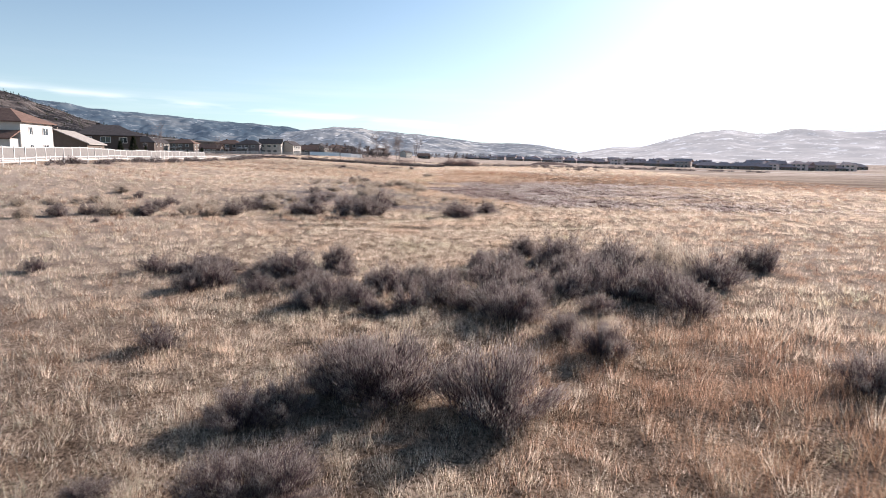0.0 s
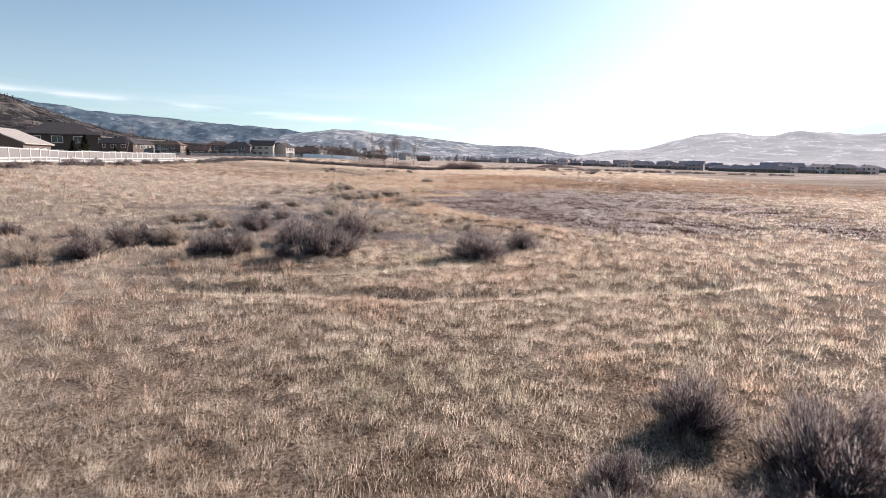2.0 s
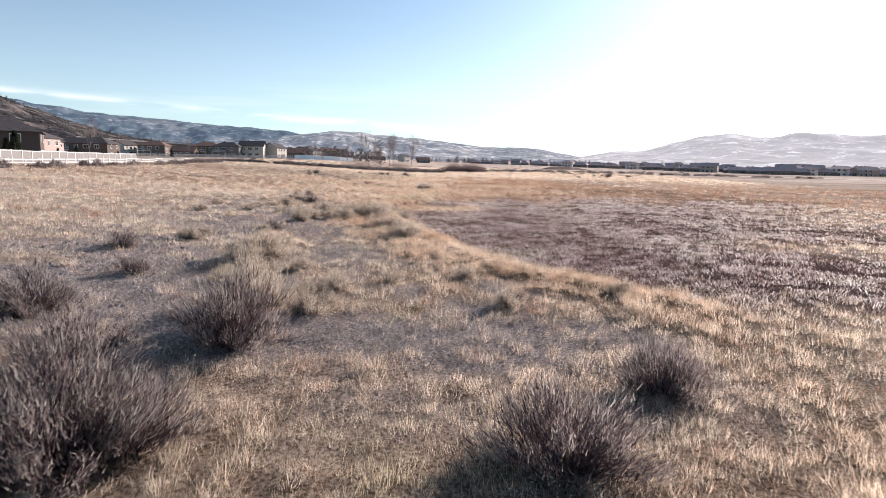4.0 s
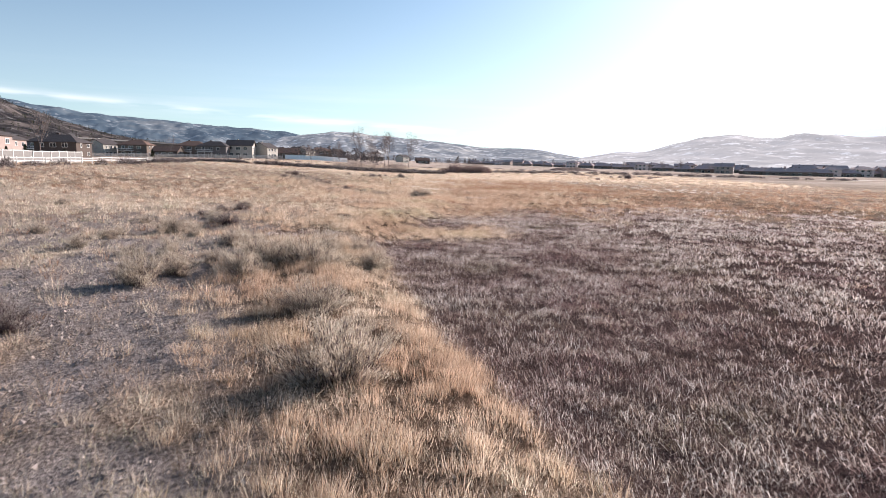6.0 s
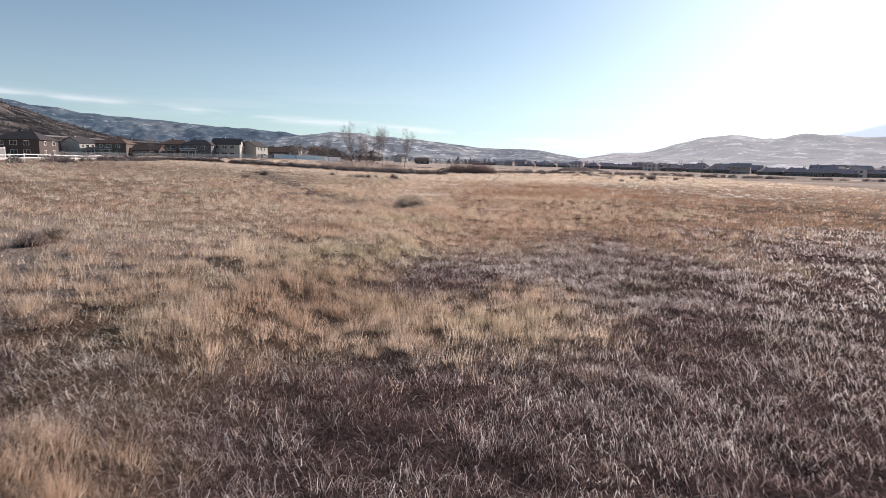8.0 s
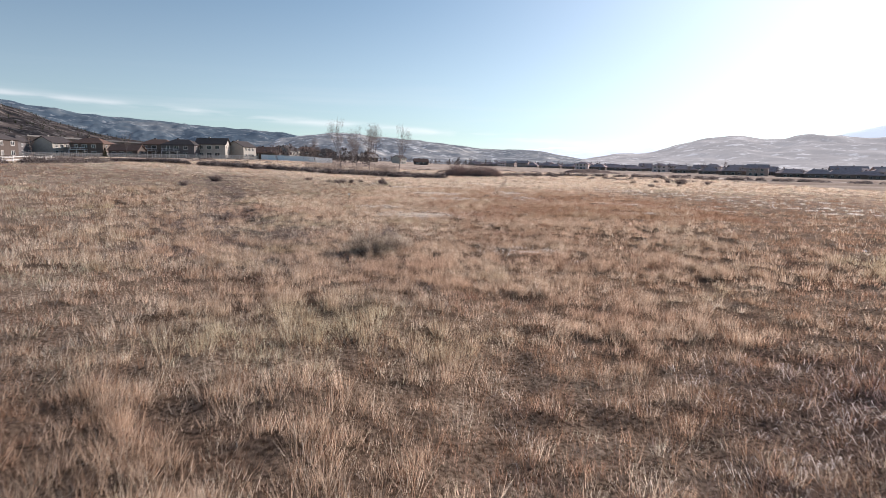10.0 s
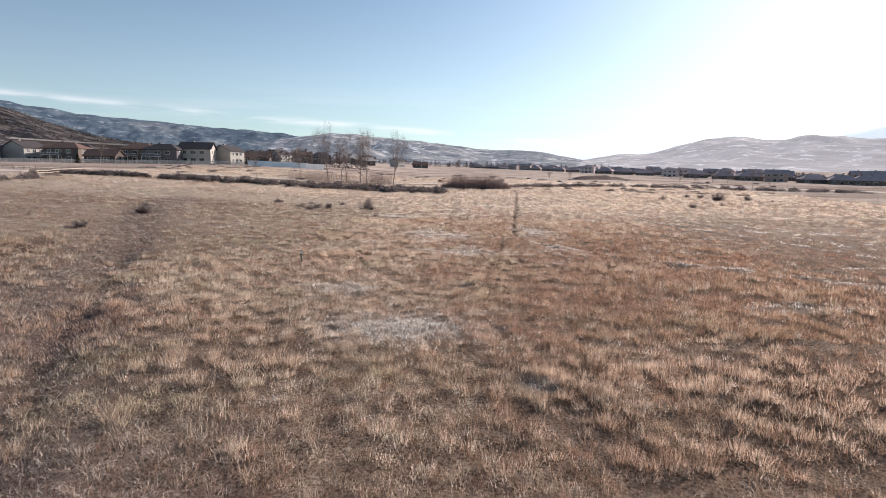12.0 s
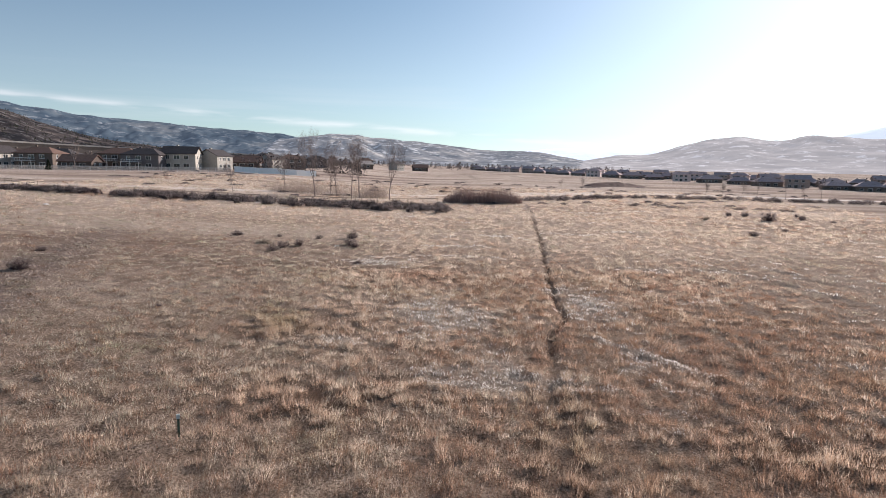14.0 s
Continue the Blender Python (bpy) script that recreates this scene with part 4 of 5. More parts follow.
# the dense belt along the ditch, the scrub line across the valley, the scrub at the foot of the white fence
def far_scrub(name, label, places, seed):
    """Many low shrubs grown into one another, each a dome of short twigs."""
    r = np.random.default_rng(seed)
    x, y, h, w = np.array(places).T
    n = 420
    k = np.repeat(np.arange(len(x)), n)
    m = len(k)
    a, p = r.uniform(0, 6.283, m), np.arccos(1 - r.random(m) * 0.9)
    rad = (0.55 + 0.45 * r.random(m) ** 0.5) * (0.85 + 0.2 * np.sin(3 * a + k))
    d = np.stack([np.sin(p) * np.cos(a) * w[k], np.sin(p) * np.sin(a) * w[k], np.cos(p) * h[k]], -1) * rad[:, None]
    c = np.stack([x[k], y[k], ground_z(x, y)[k]], -1) + d
    up = d / np.linalg.norm(d, axis=1)[:, None] + np.array([0, 0, 0.4]) + r.normal(0, 0.35, (m, 3))
    side = np.cross(up, r.normal(0, 1, (m, 3)))
    side /= np.linalg.norm(side, axis=1)[:, None] + 1e-6
    v = np.stack([c - side * 0.03, c + side * 0.03, c + up * 0.2], 1).reshape(-1, 3)
    return tagged(new(name, mesh_of(name, v, np.arange(m * 3).reshape(-1, 3), SCRUB)), label, "shrubs", kind="stuff")


SCRUB = blades("scrub_twig", [(0.0, (0.05, 0.038, 0.04)), (0.45, (0.16, 0.13, 0.125)), (0.8, (0.38, 0.33, 0.31)), (1.0, (0.64, 0.58, 0.54))], ((0.7, 0.66, 0.68), (1.0, 1.0, 1.0)), 0.35, None, 0.5)
belt = []
for i in range(400):
    x = -78 + 77 * rs.random()
    y = np.interp(x, [-78, -57, -39, -28, -17, -1], [224, 213, 216, 218, 219, 216]) + rs.random() ** 0.8 * np.interp(x, [-78, -40, -12, -1], [4, 6, 10, 12])
    if fractal(np.array([x]), np.array([y]), 3.0, 106)[0] < 0.42:
        continue
    size = rs.uniform(0.4, 1.2) * (0.75 if x < -48 else 1.0)
    belt.append((x, y, size, size * rs.uniform(0.8, 1.15)))
far_scrub("ditch_scrub", "dense dark grey sagebrush along the ditch", belt, 101)
belt = []
for i in range(110):
    x = rs.uniform(14, 140)
    belt.append((x, np.interp(x, [14, 42, 70, 140], [246, 270, 273, 266]) + rs.uniform(-2, 4), rs.uniform(0.5, 1.1), rs.uniform(0.8, 1.8)))
far_scrub("valley_scrub", "low dark scrub line beyond the meadow", belt, 102)
belt = []
for i in range(46):
    y = rs.uniform(72, 215)
    belt.append((np.interp(y, [70, 160, 235], [-48, -54.5, -68]) + rs.uniform(-0.5, 2.5), y, rs.uniform(0.5, 1.1), rs.uniform(0.7, 1.6)))
far_scrub("fence_scrub", "dark scrub at the foot of the white fence", belt, 103)
belt = []
for i in range(110):
    y = rs.uniform(238, 345)
    belt.append((rs.uniform(-0.55, 0.6) * (y - 126), y, rs.uniform(0.15, 0.45), rs.uniform(0.6, 2.2)))
far_scrub("field_scrub", "low dark weeds scattered over the far field", belt, 104)


# ---- trees ----
BARK = plain("grey_bark", (0.27, 0.21, 0.185), 0.9, 0.3, 6.0, 0.4)


def bare_tree(seed, height, spread, label, group, depth=5, trunk_r=None):
    """Tapered trunk and limbs, and a crown of fine bare twigs."""
    r = np.random.default_rng(seed)
    trunk, limbs, twigs = bmesh.new(), bmesh.new(), bmesh.new()
    tr = trunk_r or height * 0.0125

    def branch(p, d, length, rad, level):
        steps = 3 if level < 2 else 2
        for s in range(steps):
            d2 = (d + Vector(r.normal(0, 0.10 + 0.03 * level, 3)) + Vector((0, 0, 0.14))).normalized()
            q = p + d2 * (length / steps)
            rr = rad * (1 - 0.28 * (s + 1) / steps * 1.3)
            tube(trunk if level == 0 else limbs if level < 3 else twigs, p, q, max(rad, 0.005), max(rr, 0.003), 6 if level == 0 else 4 if level < 3 else 3)
            p, d, rad = q, d2, rr
            if level < depth and (level > 0 or s > 0):
                for k in range(2 if level < 3 else 1):
                    a = r.uniform(0, 6.283)
                    side = d.cross(Vector((math.cos(a), math.sin(a), 0.2))).normalized()
                    nd = (d * r.uniform(0.7, 1.1) + side * spread * r.uniform(0.5, 1.0)).normalized()
                    branch(p, nd, length * r.uniform(0.5, 0.72), rad * 0.55, level + 1)
        if level < depth:
            branch(p, d, length * 0.62, rad * 0.8, level + 1)

    branch(Vector((0, 0, -0.1)), Vector((0, 0, 1)), height * 0.48, tr, 0)
    return [from_bm(nm, b, BARK) for nm, b in (("trunk", trunk), ("limb_frame", limbs), ("crown", twigs))]


def tree_thing(seed, height, spread, label, group, depth=4):
    ob = thing("bare_tree", Matrix(), label, "tree", group)
    for me in bare_tree(seed, height, spread, label, group, depth):
        part(me.name.split(".")[0], me, None, ob)
    return ob


def put(ob, x, y, turn=0.0, size=1.0, sink=0.0):
    ob.matrix_world = Matrix.Translation((x, y, float(ground_z(x, y)) - sink)) @ Matrix.Rotation(turn, 4, "Z") @ Matrix.Diagonal((size, size, size, 1))
    return ob


def put_copy(src, x, y, turn=0.0, size=1.0, sink=0.0):
    c = copy_thing(src, Matrix())
    return put(c, x, y, turn, size, sink)


cotton = tree_thing(31, 10.0, 0.42, "slender leafless cottonwood behind the sage ditch", "cottonwoods by the ditch", 5)
cotton_b = tree_thing(32, 9.0, 0.40, "slender leafless cottonwood behind the sage ditch", "cottonwoods by the ditch", 5)
put(cotton, -26.0, 243, 0.3, 1.08)
put(cotton_b, -19.0, 243, 1.2, 1.1)
for k, (x, y, s) in enumerate(((-22.6, 247, 0.95), (-17.9, 246, 1.1), (-11.8, 243, 0.98), (-24.4, 250, 0.8), (-40.0, 238, 0.5), (-34.5, 254, 0.75))):
    put_copy((cotton, cotton_b)[k % 2], x, y, 1.7 * k, s)
street = tree_thing(33, 4.6, 0.6, "young bare street tree beside the pale dirt road", "street trees", 4)
put(street, 64.0, 279)
for k, (x, y, s) in enumerate(((69, 281, 0.8), (73, 279, 0.95), (80.5, 286, 1.05), (87, 284, 1.15), (93, 286, 0.9), (103, 295, 0.95), (32, 300, 0.7), (40, 310, 0.8))):
    put_copy(street, x, y, 0.9 * k, s)
poplar = tree_thing(34, 9.5, 0.35, "bare pale poplar among the back gardens", "garden trees", 4)
put(poplar, -88, 189)
for k, (x, y, s) in enumerate(((-118, 320, 0.9), (-66, 352, 0.6), (-140, 300, 0.7), (-57, 372, 0.65), (-100, 150, 0.8))):
    put_copy(poplar, x, y, 1.3 * k, s)


def willow_thicket():
    r = np.random.default_rng(51)
    n = 9000
    x, y = r.uniform(-1.5, 13.5, n), 239 + r.uniform(0, 6, n)
    keep = (np.abs((x - 6) / 8) ** 4 + np.abs((y - 242) / 3.4) ** 2) < 1 - 0.3 * r.random(n)
    x, y = x[keep], y[keep]
    h = (1.4 + 3.4 * fractal(x, y, 2.2, 81) * r.uniform(0.6, 1.15, len(x))) * (1.05 - 0.75 * np.abs((x - 6) / 8) ** 3)
    v, f = tuft_blades(x, y, 1, h, np.full(len(x), 0.024), np.full(len(x), 0.1), 0.35, 0.0, r)
    return mesh_of("willow_thicket", v, f, WILLOW_LEAF)


WILLOW_LEAF = blades("willow_stem", [(0.0, (0.17, 0.11, 0.10)), (0.6, (0.32, 0.22, 0.20)), (1.0, (0.48, 0.36, 0.31))], ((0.8, 0.8, 0.8), (1.0, 1.0, 1.0)), 0.15)


def brush():
    r = np.random.default_rng(52)
    n = 5200
    x, y = r.uniform(-36, -13, n), r.uniform(246, 256, n)
    keep = fractal(x, y, 5.0, 82) > 0.42
    x, y = x[keep], y[keep]
    v, f = tuft_blades(x, y, 1, 1.2 + 3.2 * fractal(x, y, 4.0, 83), np.full(len(x), 0.022), np.full(len(x), 0.2), 0.5, 0.0, r)
    return mesh_of("brush_thicket", v, f, BRUSH)


BRUSH = blades("pale_brush", [(0.0, (0.24, 0.18, 0.15)), (0.6, (0.42, 0.33, 0.28)), (1.0, (0.58, 0.48, 0.42))], ((0.8, 0.8, 0.8), (1.0, 1.0, 1.0)), 0.2)
tagged(new("brush_thicket", brush()), "pale leafless brush under the cottonwoods", "bushes", kind="stuff")
tagged(new("willow_thicket", willow_thicket()), "dense reddish-brown leafless willow thicket by the trail", "bushes", kind="stuff")
CONIFER = blades("conifer_needles", [(0.0, (0.02, 0.03, 0.02)), (0.6, (0.05, 0.06, 0.035)), (1.0, (0.10, 0.10, 0.06))], ((0.8, 0.8, 0.8), (1.0, 1.0, 1.0)), 0.2)


def conifer():
    r = np.random.default_rng(61)
    ob = thing("conifer", Matrix(), "dark evergreen conifer by the house fence", "tree", "conifers")
    bm = bmesh.new()
    tube(bm, (0, 0, -0.1), (0, 0, 4.6), 0.12, 0.02, 6)
    part("trunk", bm, BARK, ob)
    n = 2600
    z = 0.4 + 4.5 * r.random(n) ** 1.25
    a = r.uniform(0, 6.283, n)
    rad = (4.95 - z) * 0.36 * r.uniform(0.25, 1.05, n) * (0.85 + 0.2 * np.sin(5 * a + 3 * z))
    c = np.stack([np.cos(a) * rad, np.sin(a) * rad, z], -1)
    out = np.stack([np.cos(a), np.sin(a), r.uniform(-0.5, 0.4, n)], -1) * r.uniform(0.2, 0.45, n)[:, None]
    side = np.stack([-np.sin(a), np.cos(a), r.uniform(-0.6, 0.6, n)], -1) * r.uniform(0.05, 0.12, n)[:, None]
    v = np.stack([c - side, c + side, c + out], 1).reshape(-1, 3)
    part("crown", mesh_of("crown", v, np.arange(n * 3).reshape(-1, 3), CONIFER), None, ob)
    return ob


con = put(conifer(), -66, 131, 0, 1.0)
for k, (x, y, s) in enumerate(((-74, 126, 0.6), (-76, 152, 0.7), (-73, 139, 0.8), (-92, 190, 0.7), (-99, 194, 0.62), (-70, 168, 0.45), (-125, 318, 0.7))):
    put_copy(con, x, y, k, s)


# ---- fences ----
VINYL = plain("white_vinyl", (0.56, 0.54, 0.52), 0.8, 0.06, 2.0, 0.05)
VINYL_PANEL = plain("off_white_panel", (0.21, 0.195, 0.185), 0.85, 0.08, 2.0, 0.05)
PICKET = plain("pale_picket", (0.46, 0.41, 0.37), 0.85, 0.15, 2.0, 0.1)
BRIGHT = plain("bright_vinyl", (0.85, 0.84, 0.83), 0.8, 0.05, 2.0, 0.05)
TIMBER = plain("weathered_timber", (0.36, 0.29, 0.23), 0.85, 0.3, 3.0, 0.3)


def along(points, step):
    """Places every step metres along a line of points, with the heading."""
    out, left = [], 0.0
    for (x0, y0), (x1, y1) in zip(points, points[1:]):
        n = math.hypot(x1 - x0, y1 - y0)
        d = left
        while d < n:
            out.append((x0 + (x1 - x0) * d / n, y0 + (y1 - y0) * d / n, math.atan2(y1 - y0, x1 - x0)))
            d += step
        left = d - n
    return out


def fence(name, label, points, step, post, rails, board, mat_post, mat_board, slats=0):
    """Posts and panels: post = (half width, height); rails = heights; board = (low, high) of a closed panel or None."""
    places = along(points, step)
    x, y, a = places[0]
    top = thing(name, Matrix.Translation((x, y, float(ground_z(x, y)))), label, "fence")
    inv = top.matrix_world.inverted()
    bm = bmesh.new()
    w, h = post
    box(bm, -w, w, -w, w, -0.15, h)
    bmesh.ops.create_cone(bm, cap_ends=True, segments=4, radius1=w * 1.7, radius2=0.01, depth=w * 1.2, matrix=Matrix.Translation((0, 0, h + w * 0.6)) @ Matrix.Rotation(radians(45), 4, "Z"))
    pme = from_bm("post", bm, mat_post)
    for x, y, a in places:
        ob = new("post", pme)
        ob.parent = top
        ob.matrix_local = inv @ Matrix.Translation((x, y, float(ground_z(x, y)))) @ Matrix.Rotation(a, 4, "Z")
    pickets = bmesh.new()
    for (x0, y0, a), (x1, y1, _) in zip(places, places[1:]):
        n, z0, z1 = math.hypot(x1 - x0, y1 - y0), float(ground_z(x0, y0)), float(ground_z(x1, y1))
        m = inv @ Matrix.Translation((x0, y0, z0)) @ Matrix.Rotation(a, 4, "Z")
        sh = Matrix.Identity(4)
        sh[2][0] = (z1 - z0) / n
        if board and slats:
            for k in range(slats):
                a0 = w + (n - 2 * w) * k / slats
                vs = box(pickets, a0, a0 + 0.55 * (n - 2 * w) / slats, -0.02, 0.02, board[0], board[1])
                bmesh.ops.transform(pickets, matrix=m @ sh, verts=vs)
        elif board:
            bm = bmesh.new()
            box(bm, w, n - w, -0.02, 0.02, board[0], board[1])
            ob = new("panel", from_bm("panel", bm, mat_board))
            ob.parent = top
            ob.matrix_local = m @ sh
        for zr in rails:
            bm = bmesh.new()
            box(bm, w, n - w, -0.03, 0.03, zr - 0.06, zr + 0.06)
            ob = new("rail", from_bm("rail", bm, mat_post))
            ob.parent = top
            ob.matrix_local = m @ sh
    if slats:
        tagged(part("picket", pickets, mat_board, top), kind="stuff")
    else:
        pickets.free()
    return top


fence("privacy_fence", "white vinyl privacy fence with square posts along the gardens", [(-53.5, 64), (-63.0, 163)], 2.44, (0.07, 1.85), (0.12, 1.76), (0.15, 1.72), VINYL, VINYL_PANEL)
fence("ranch_fence", "low white two-rail ranch fence beside the path", [(-49.5, 66), (-56.5, 160), (-63, 190)], 3.2, (0.06, 0.95), (0.45, 0.85), None, VINYL, VINYL)
fence("post_rail_fence", "weathered timber post-and-rail fence by the ditch path", [(-66, 204), (-74, 236), (-100, 254), (-130, 262)], 3.2, (0.06, 0.95), (0.45, 0.85), None, TIMBER, TIMBER)
fence("garden_fence", "pale slatted fence behind the house gardens", [(-172, 322), (-122, 324), (-80, 330), (-72, 336)], 2.44, (0.06, 1.5), (1.4,), (0.1, 1.38), VINYL, PICKET, 11)
fence("wall_fence", "bright white vinyl fence round the corner garden", [(-74, 339), (-62, 327), (-50, 328), (-44, 334)], 2.44, (0.07, 1.95), (0.12, 1.86), (0.12, 1.84), BRIGHT, BRIGHT)
fence("trail_rail", "low grey timber rail beside the ditch path", [(-49, 222), (-35, 228), (-10, 240), (-2, 243)], 3.0, (0.06, 0.7), (0.62,), None, TIMBER, TIMBER)


# ---- houses ----
ROOF_DARK = plain("dark_shingle", (0.07, 0.06, 0.06), 0.9, 0.25, 2.0, 0.5)
ROOF_BROWN = plain("brown_shingle", (0.16, 0.10, 0.08), 0.9, 0.25, 2.0, 0.5)
ROOF_GREY = plain("weathered_tile", (0.34, 0.30, 0.27), 0.85, 0.25, 2.0, 0.5)
WALLS = {k: plain("stucco_" + k, c, 0.9, 0.08, 1.2, 0.15) for k, c in (("cream", (0.40, 0.37, 0.33)), ("grey", (0.14, 0.125, 0.125)), ("tan", (0.15, 0.118, 0.10)), ("white", (0.50, 0.47, 0.44)), ("rose", (0.32, 0.25, 0.225)), ("brown", (0.10, 0.078, 0.068)))}
TRIM = plain("white_trim", (0.72, 0.70, 0.67), 0.6, 0.06)


def glass_material():
    m, n, l = nodes("window_glass")
    p = n["Principled BSDF"]
    p.inputs["Base Color"].default_value = (0.03, 0.035, 0.04, 1)
    p.inputs["Roughness"].default_value = 0.08
    return m


GLASS = glass_material()


def house(label, w, d, eave, rise, wall, roof, hip, deck=False, group="houses behind the meadow", wing=False):
    """Back of a house towards -y, ridge along x; windows with frames and panes, eaves that stand out, a chimney."""
    top = thing("house", Matrix(), label, "house", group)
    x, y = w / 2, d / 2
    bm = bmesh.new()
    box(bm, -x, x, -y, y, -0.6, eave)
    if not hip:
        for s in (-1, 1):
            f = [bm.verts.new((s * x, -y, eave)), bm.verts.new((s * x, y, eave)), bm.verts.new((s * x, 0, eave + rise * 0.97)), bm.verts.new((s * (x - 0.2), 0, eave + rise * 0.97)), bm.verts.new((s * (x - 0.2), -y, eave)), bm.verts.new((s * (x - 0.2), y, eave))]
            bm.faces.new(f[:3])
            bm.faces.new((f[4], f[5], f[3]))
    if wing:
        box(bm, x * 0.25, x * 0.95, -y - 2.5, -y, -0.6, eave * 0.52)
    part("wall", bm, WALLS[wall], top)
    bm = bmesh.new()
    o, t = 0.5, 0.18
    rx = x + o if not hip else x - y * 0.75
    drop = rise * o / y
    for s in (-1, 1):
        for z in (0,):
            a = [(-x - o, s * (y + o), eave - drop), (x + o, s * (y + o), eave - drop), (rx, 0, eave + rise), (-rx, 0, eave + rise)]
            lo = [bm.verts.new(v) for v in a]
            hi = [bm.verts.new((v[0], v[1], v[2] + t)) for v in a]
            bm.faces.new(lo[::s])
            bm.faces.new(hi[::-s])
            for i in range(4):
                bm.faces.new((lo[i], lo[(i + 1) % 4], hi[(i + 1) % 4], hi[i]))
    if hip:
        for s in (-1, 1):
            a = [(s * (x + o), -y - o, eave - drop), (s * (x + o), y + o, eave - drop), (s * rx, 0, eave + rise)]
            lo = [bm.verts.new(v) for v in a]
            hi = [bm.verts.new((v[0], v[1], v[2] + t)) for v in a]
            bm.faces.new(lo)
            bm.faces.new(hi[::-1])
            for i in range(3):
                bm.faces.new((lo[i], lo[(i + 1) % 3], hi[(i + 1) % 3], hi[i]))
    if wing:
        a = [(x * 0.2, -y - 3.0, eave * 0.5), (x * 1.0, -y - 3.0, eave * 0.5), (x * 1.0, -y, eave * 0.72), (x * 0.2, -y, eave * 0.72)]
        lo = [bm.verts.new(v) for v in a]
        hi = [bm.verts.new((v[0], v[1], v[2] + t)) for v in a]
        bm.faces.new(lo[::-1])
        bm.faces.new(hi)
        for i in range(4):
            bm.faces.new((lo[i], lo[(i + 1) % 4], hi[(i + 1) % 4], hi[i]))
    rf = part("roof", bm, roof, top)
    bm = bmesh.new()
    box(bm, -x * 0.35, -x * 0.35 + 0.8, y * 0.1, y * 0.1 + 0.7, eave + rise * 0.3, eave + rise + 0.5)
    box(bm, -x * 0.35 - 0.06, -x * 0.35 + 0.86, y * 0.1 - 0.06, y * 0.1 + 0.76, eave + rise + 0.5, eave + rise + 0.6)
    part("chimney", bm, WALLS[wall], rf)

    def window(m, ww, hh, nm="window"):
        bm = bmesh.new()
        b = 0.1
        for q in ((-ww / 2 - b, ww / 2 + b, hh / 2, hh / 2 + b), (-ww / 2 - b, ww / 2 + b, -hh / 2 - b, -hh / 2), (-ww / 2 - b, -ww / 2, -hh / 2, hh / 2), (ww / 2, ww / 2 + b, -hh / 2, hh / 2), (-0.03, 0.03, -hh / 2, hh / 2)):
            box(bm, q[0], q[1], -0.06, 0.02, q[2], q[3])
        fr = part(nm, bm, TRIM, top)
        fr.matrix_local = m
        bm = bmesh.new()
        box(bm, -ww / 2, ww / 2, -0.02, 0.0, -hh / 2, hh / 2)
        part("pane", bm, GLASS, fr)

    floors = (1.5,) if eave < 4 else (1.5, 4.2)
    for k, z in enumerate(floors):
        for i, fx in enumerate((-0.62, -0.1, 0.45)):
            if k == 0 and i == 1:
                window(Matrix.Translation((fx * x, -y - 0.01, 1.05)), 1.8, 2.05, "patio_door")
            elif not (wing and k == 0 and fx > 0.2):
                window(Matrix.Translation((fx * x, -y - 0.01, z)), (1.5, 1.1, 1.8)[(i + k) % 3], 1.2)
        window(Matrix.Translation((x + 0.01, 0.5 * y, z)) @ Matrix.Rotation(radians(90), 4, "Z"), 1.5, 1.1)
        window(Matrix.Translation((x + 0.01, -0.4 * y, z)) @ Matrix.Rotation(radians(90), 4, "Z"), 0.9, 1.1)
    if deck:
        bm = bmesh.new()
        box(bm, -x * 0.9, x * 0.1, -y - 2.6, -y, 2.7, 2.85)
        dk = part("deck", bm, TRIM, top)
        for px in (-x * 0.88, -x * 0.4, x * 0.08):
            bm = bmesh.new()
            box(bm, px - 0.08, px + 0.08, -y - 2.55, -y - 2.4, -0.3, 2.7)
            part("post", bm, TRIM, dk)
        bm = bmesh.new()
        box(bm, -x * 0.9, x * 0.1, -y - 2.58, -y - 2.52, 3.65, 3.75)
        for i in range(12):
            px = -x * 0.9 + i * x / 12
            box(bm, px, px + 0.05, -y - 2.57, -y - 2.53, 2.85, 3.65)
        part("railing", bm, TRIM, dk)
    return top


HOUSES = [
    house("two-storey white stucco house with dark red-brown roof", 13, 10, 5.6, 2.0, "white", ROOF_BROWN, True, wing=True),
    house("single-storey tan house with weathered grey tile roof", 15, 11, 3.0, 2.4, "tan", ROOF_GREY, False),
    house("two-storey brown house with dark tile roof", 13, 11, 5.3, 2.3, "brown", ROOF_DARK, True),
    house("two-storey rose stucco house with dark roof and patio wing", 13, 10, 5.6, 2.0, "rose", ROOF_DARK, True, wing=True),
    house("two-storey grey house with dark hip roof and deck", 13, 10, 5.5, 2.1, "grey", ROOF_DARK, True, deck=True),
    house("two-storey cream house with dark gable roof", 11, 9, 5.5, 2.3, "cream", ROOF_DARK, False),
    house("two-storey tan house with brown hip roof", 13, 10, 5.5, 2.0, "tan", ROOF_BROWN, True, deck=True),
    house("single-storey brown house with low dark gable roof", 11, 9, 2.8, 2.2, "brown", ROOF_BROWN, False),
]
for ob, (x, y, turn) in zip(HOUSES, ((-71.5, 98, 8), (-75, 122, 108), (-80, 147, 30), (-110, 198, 10), (-111, 352, 4), (-93, 372, 78), (-146, 347, 4), (-129, 342, 6))):
    put(ob, x, y, radians(turn))
W2, T1, B1, R2, G2, C2, T2, L1 = HOUSES
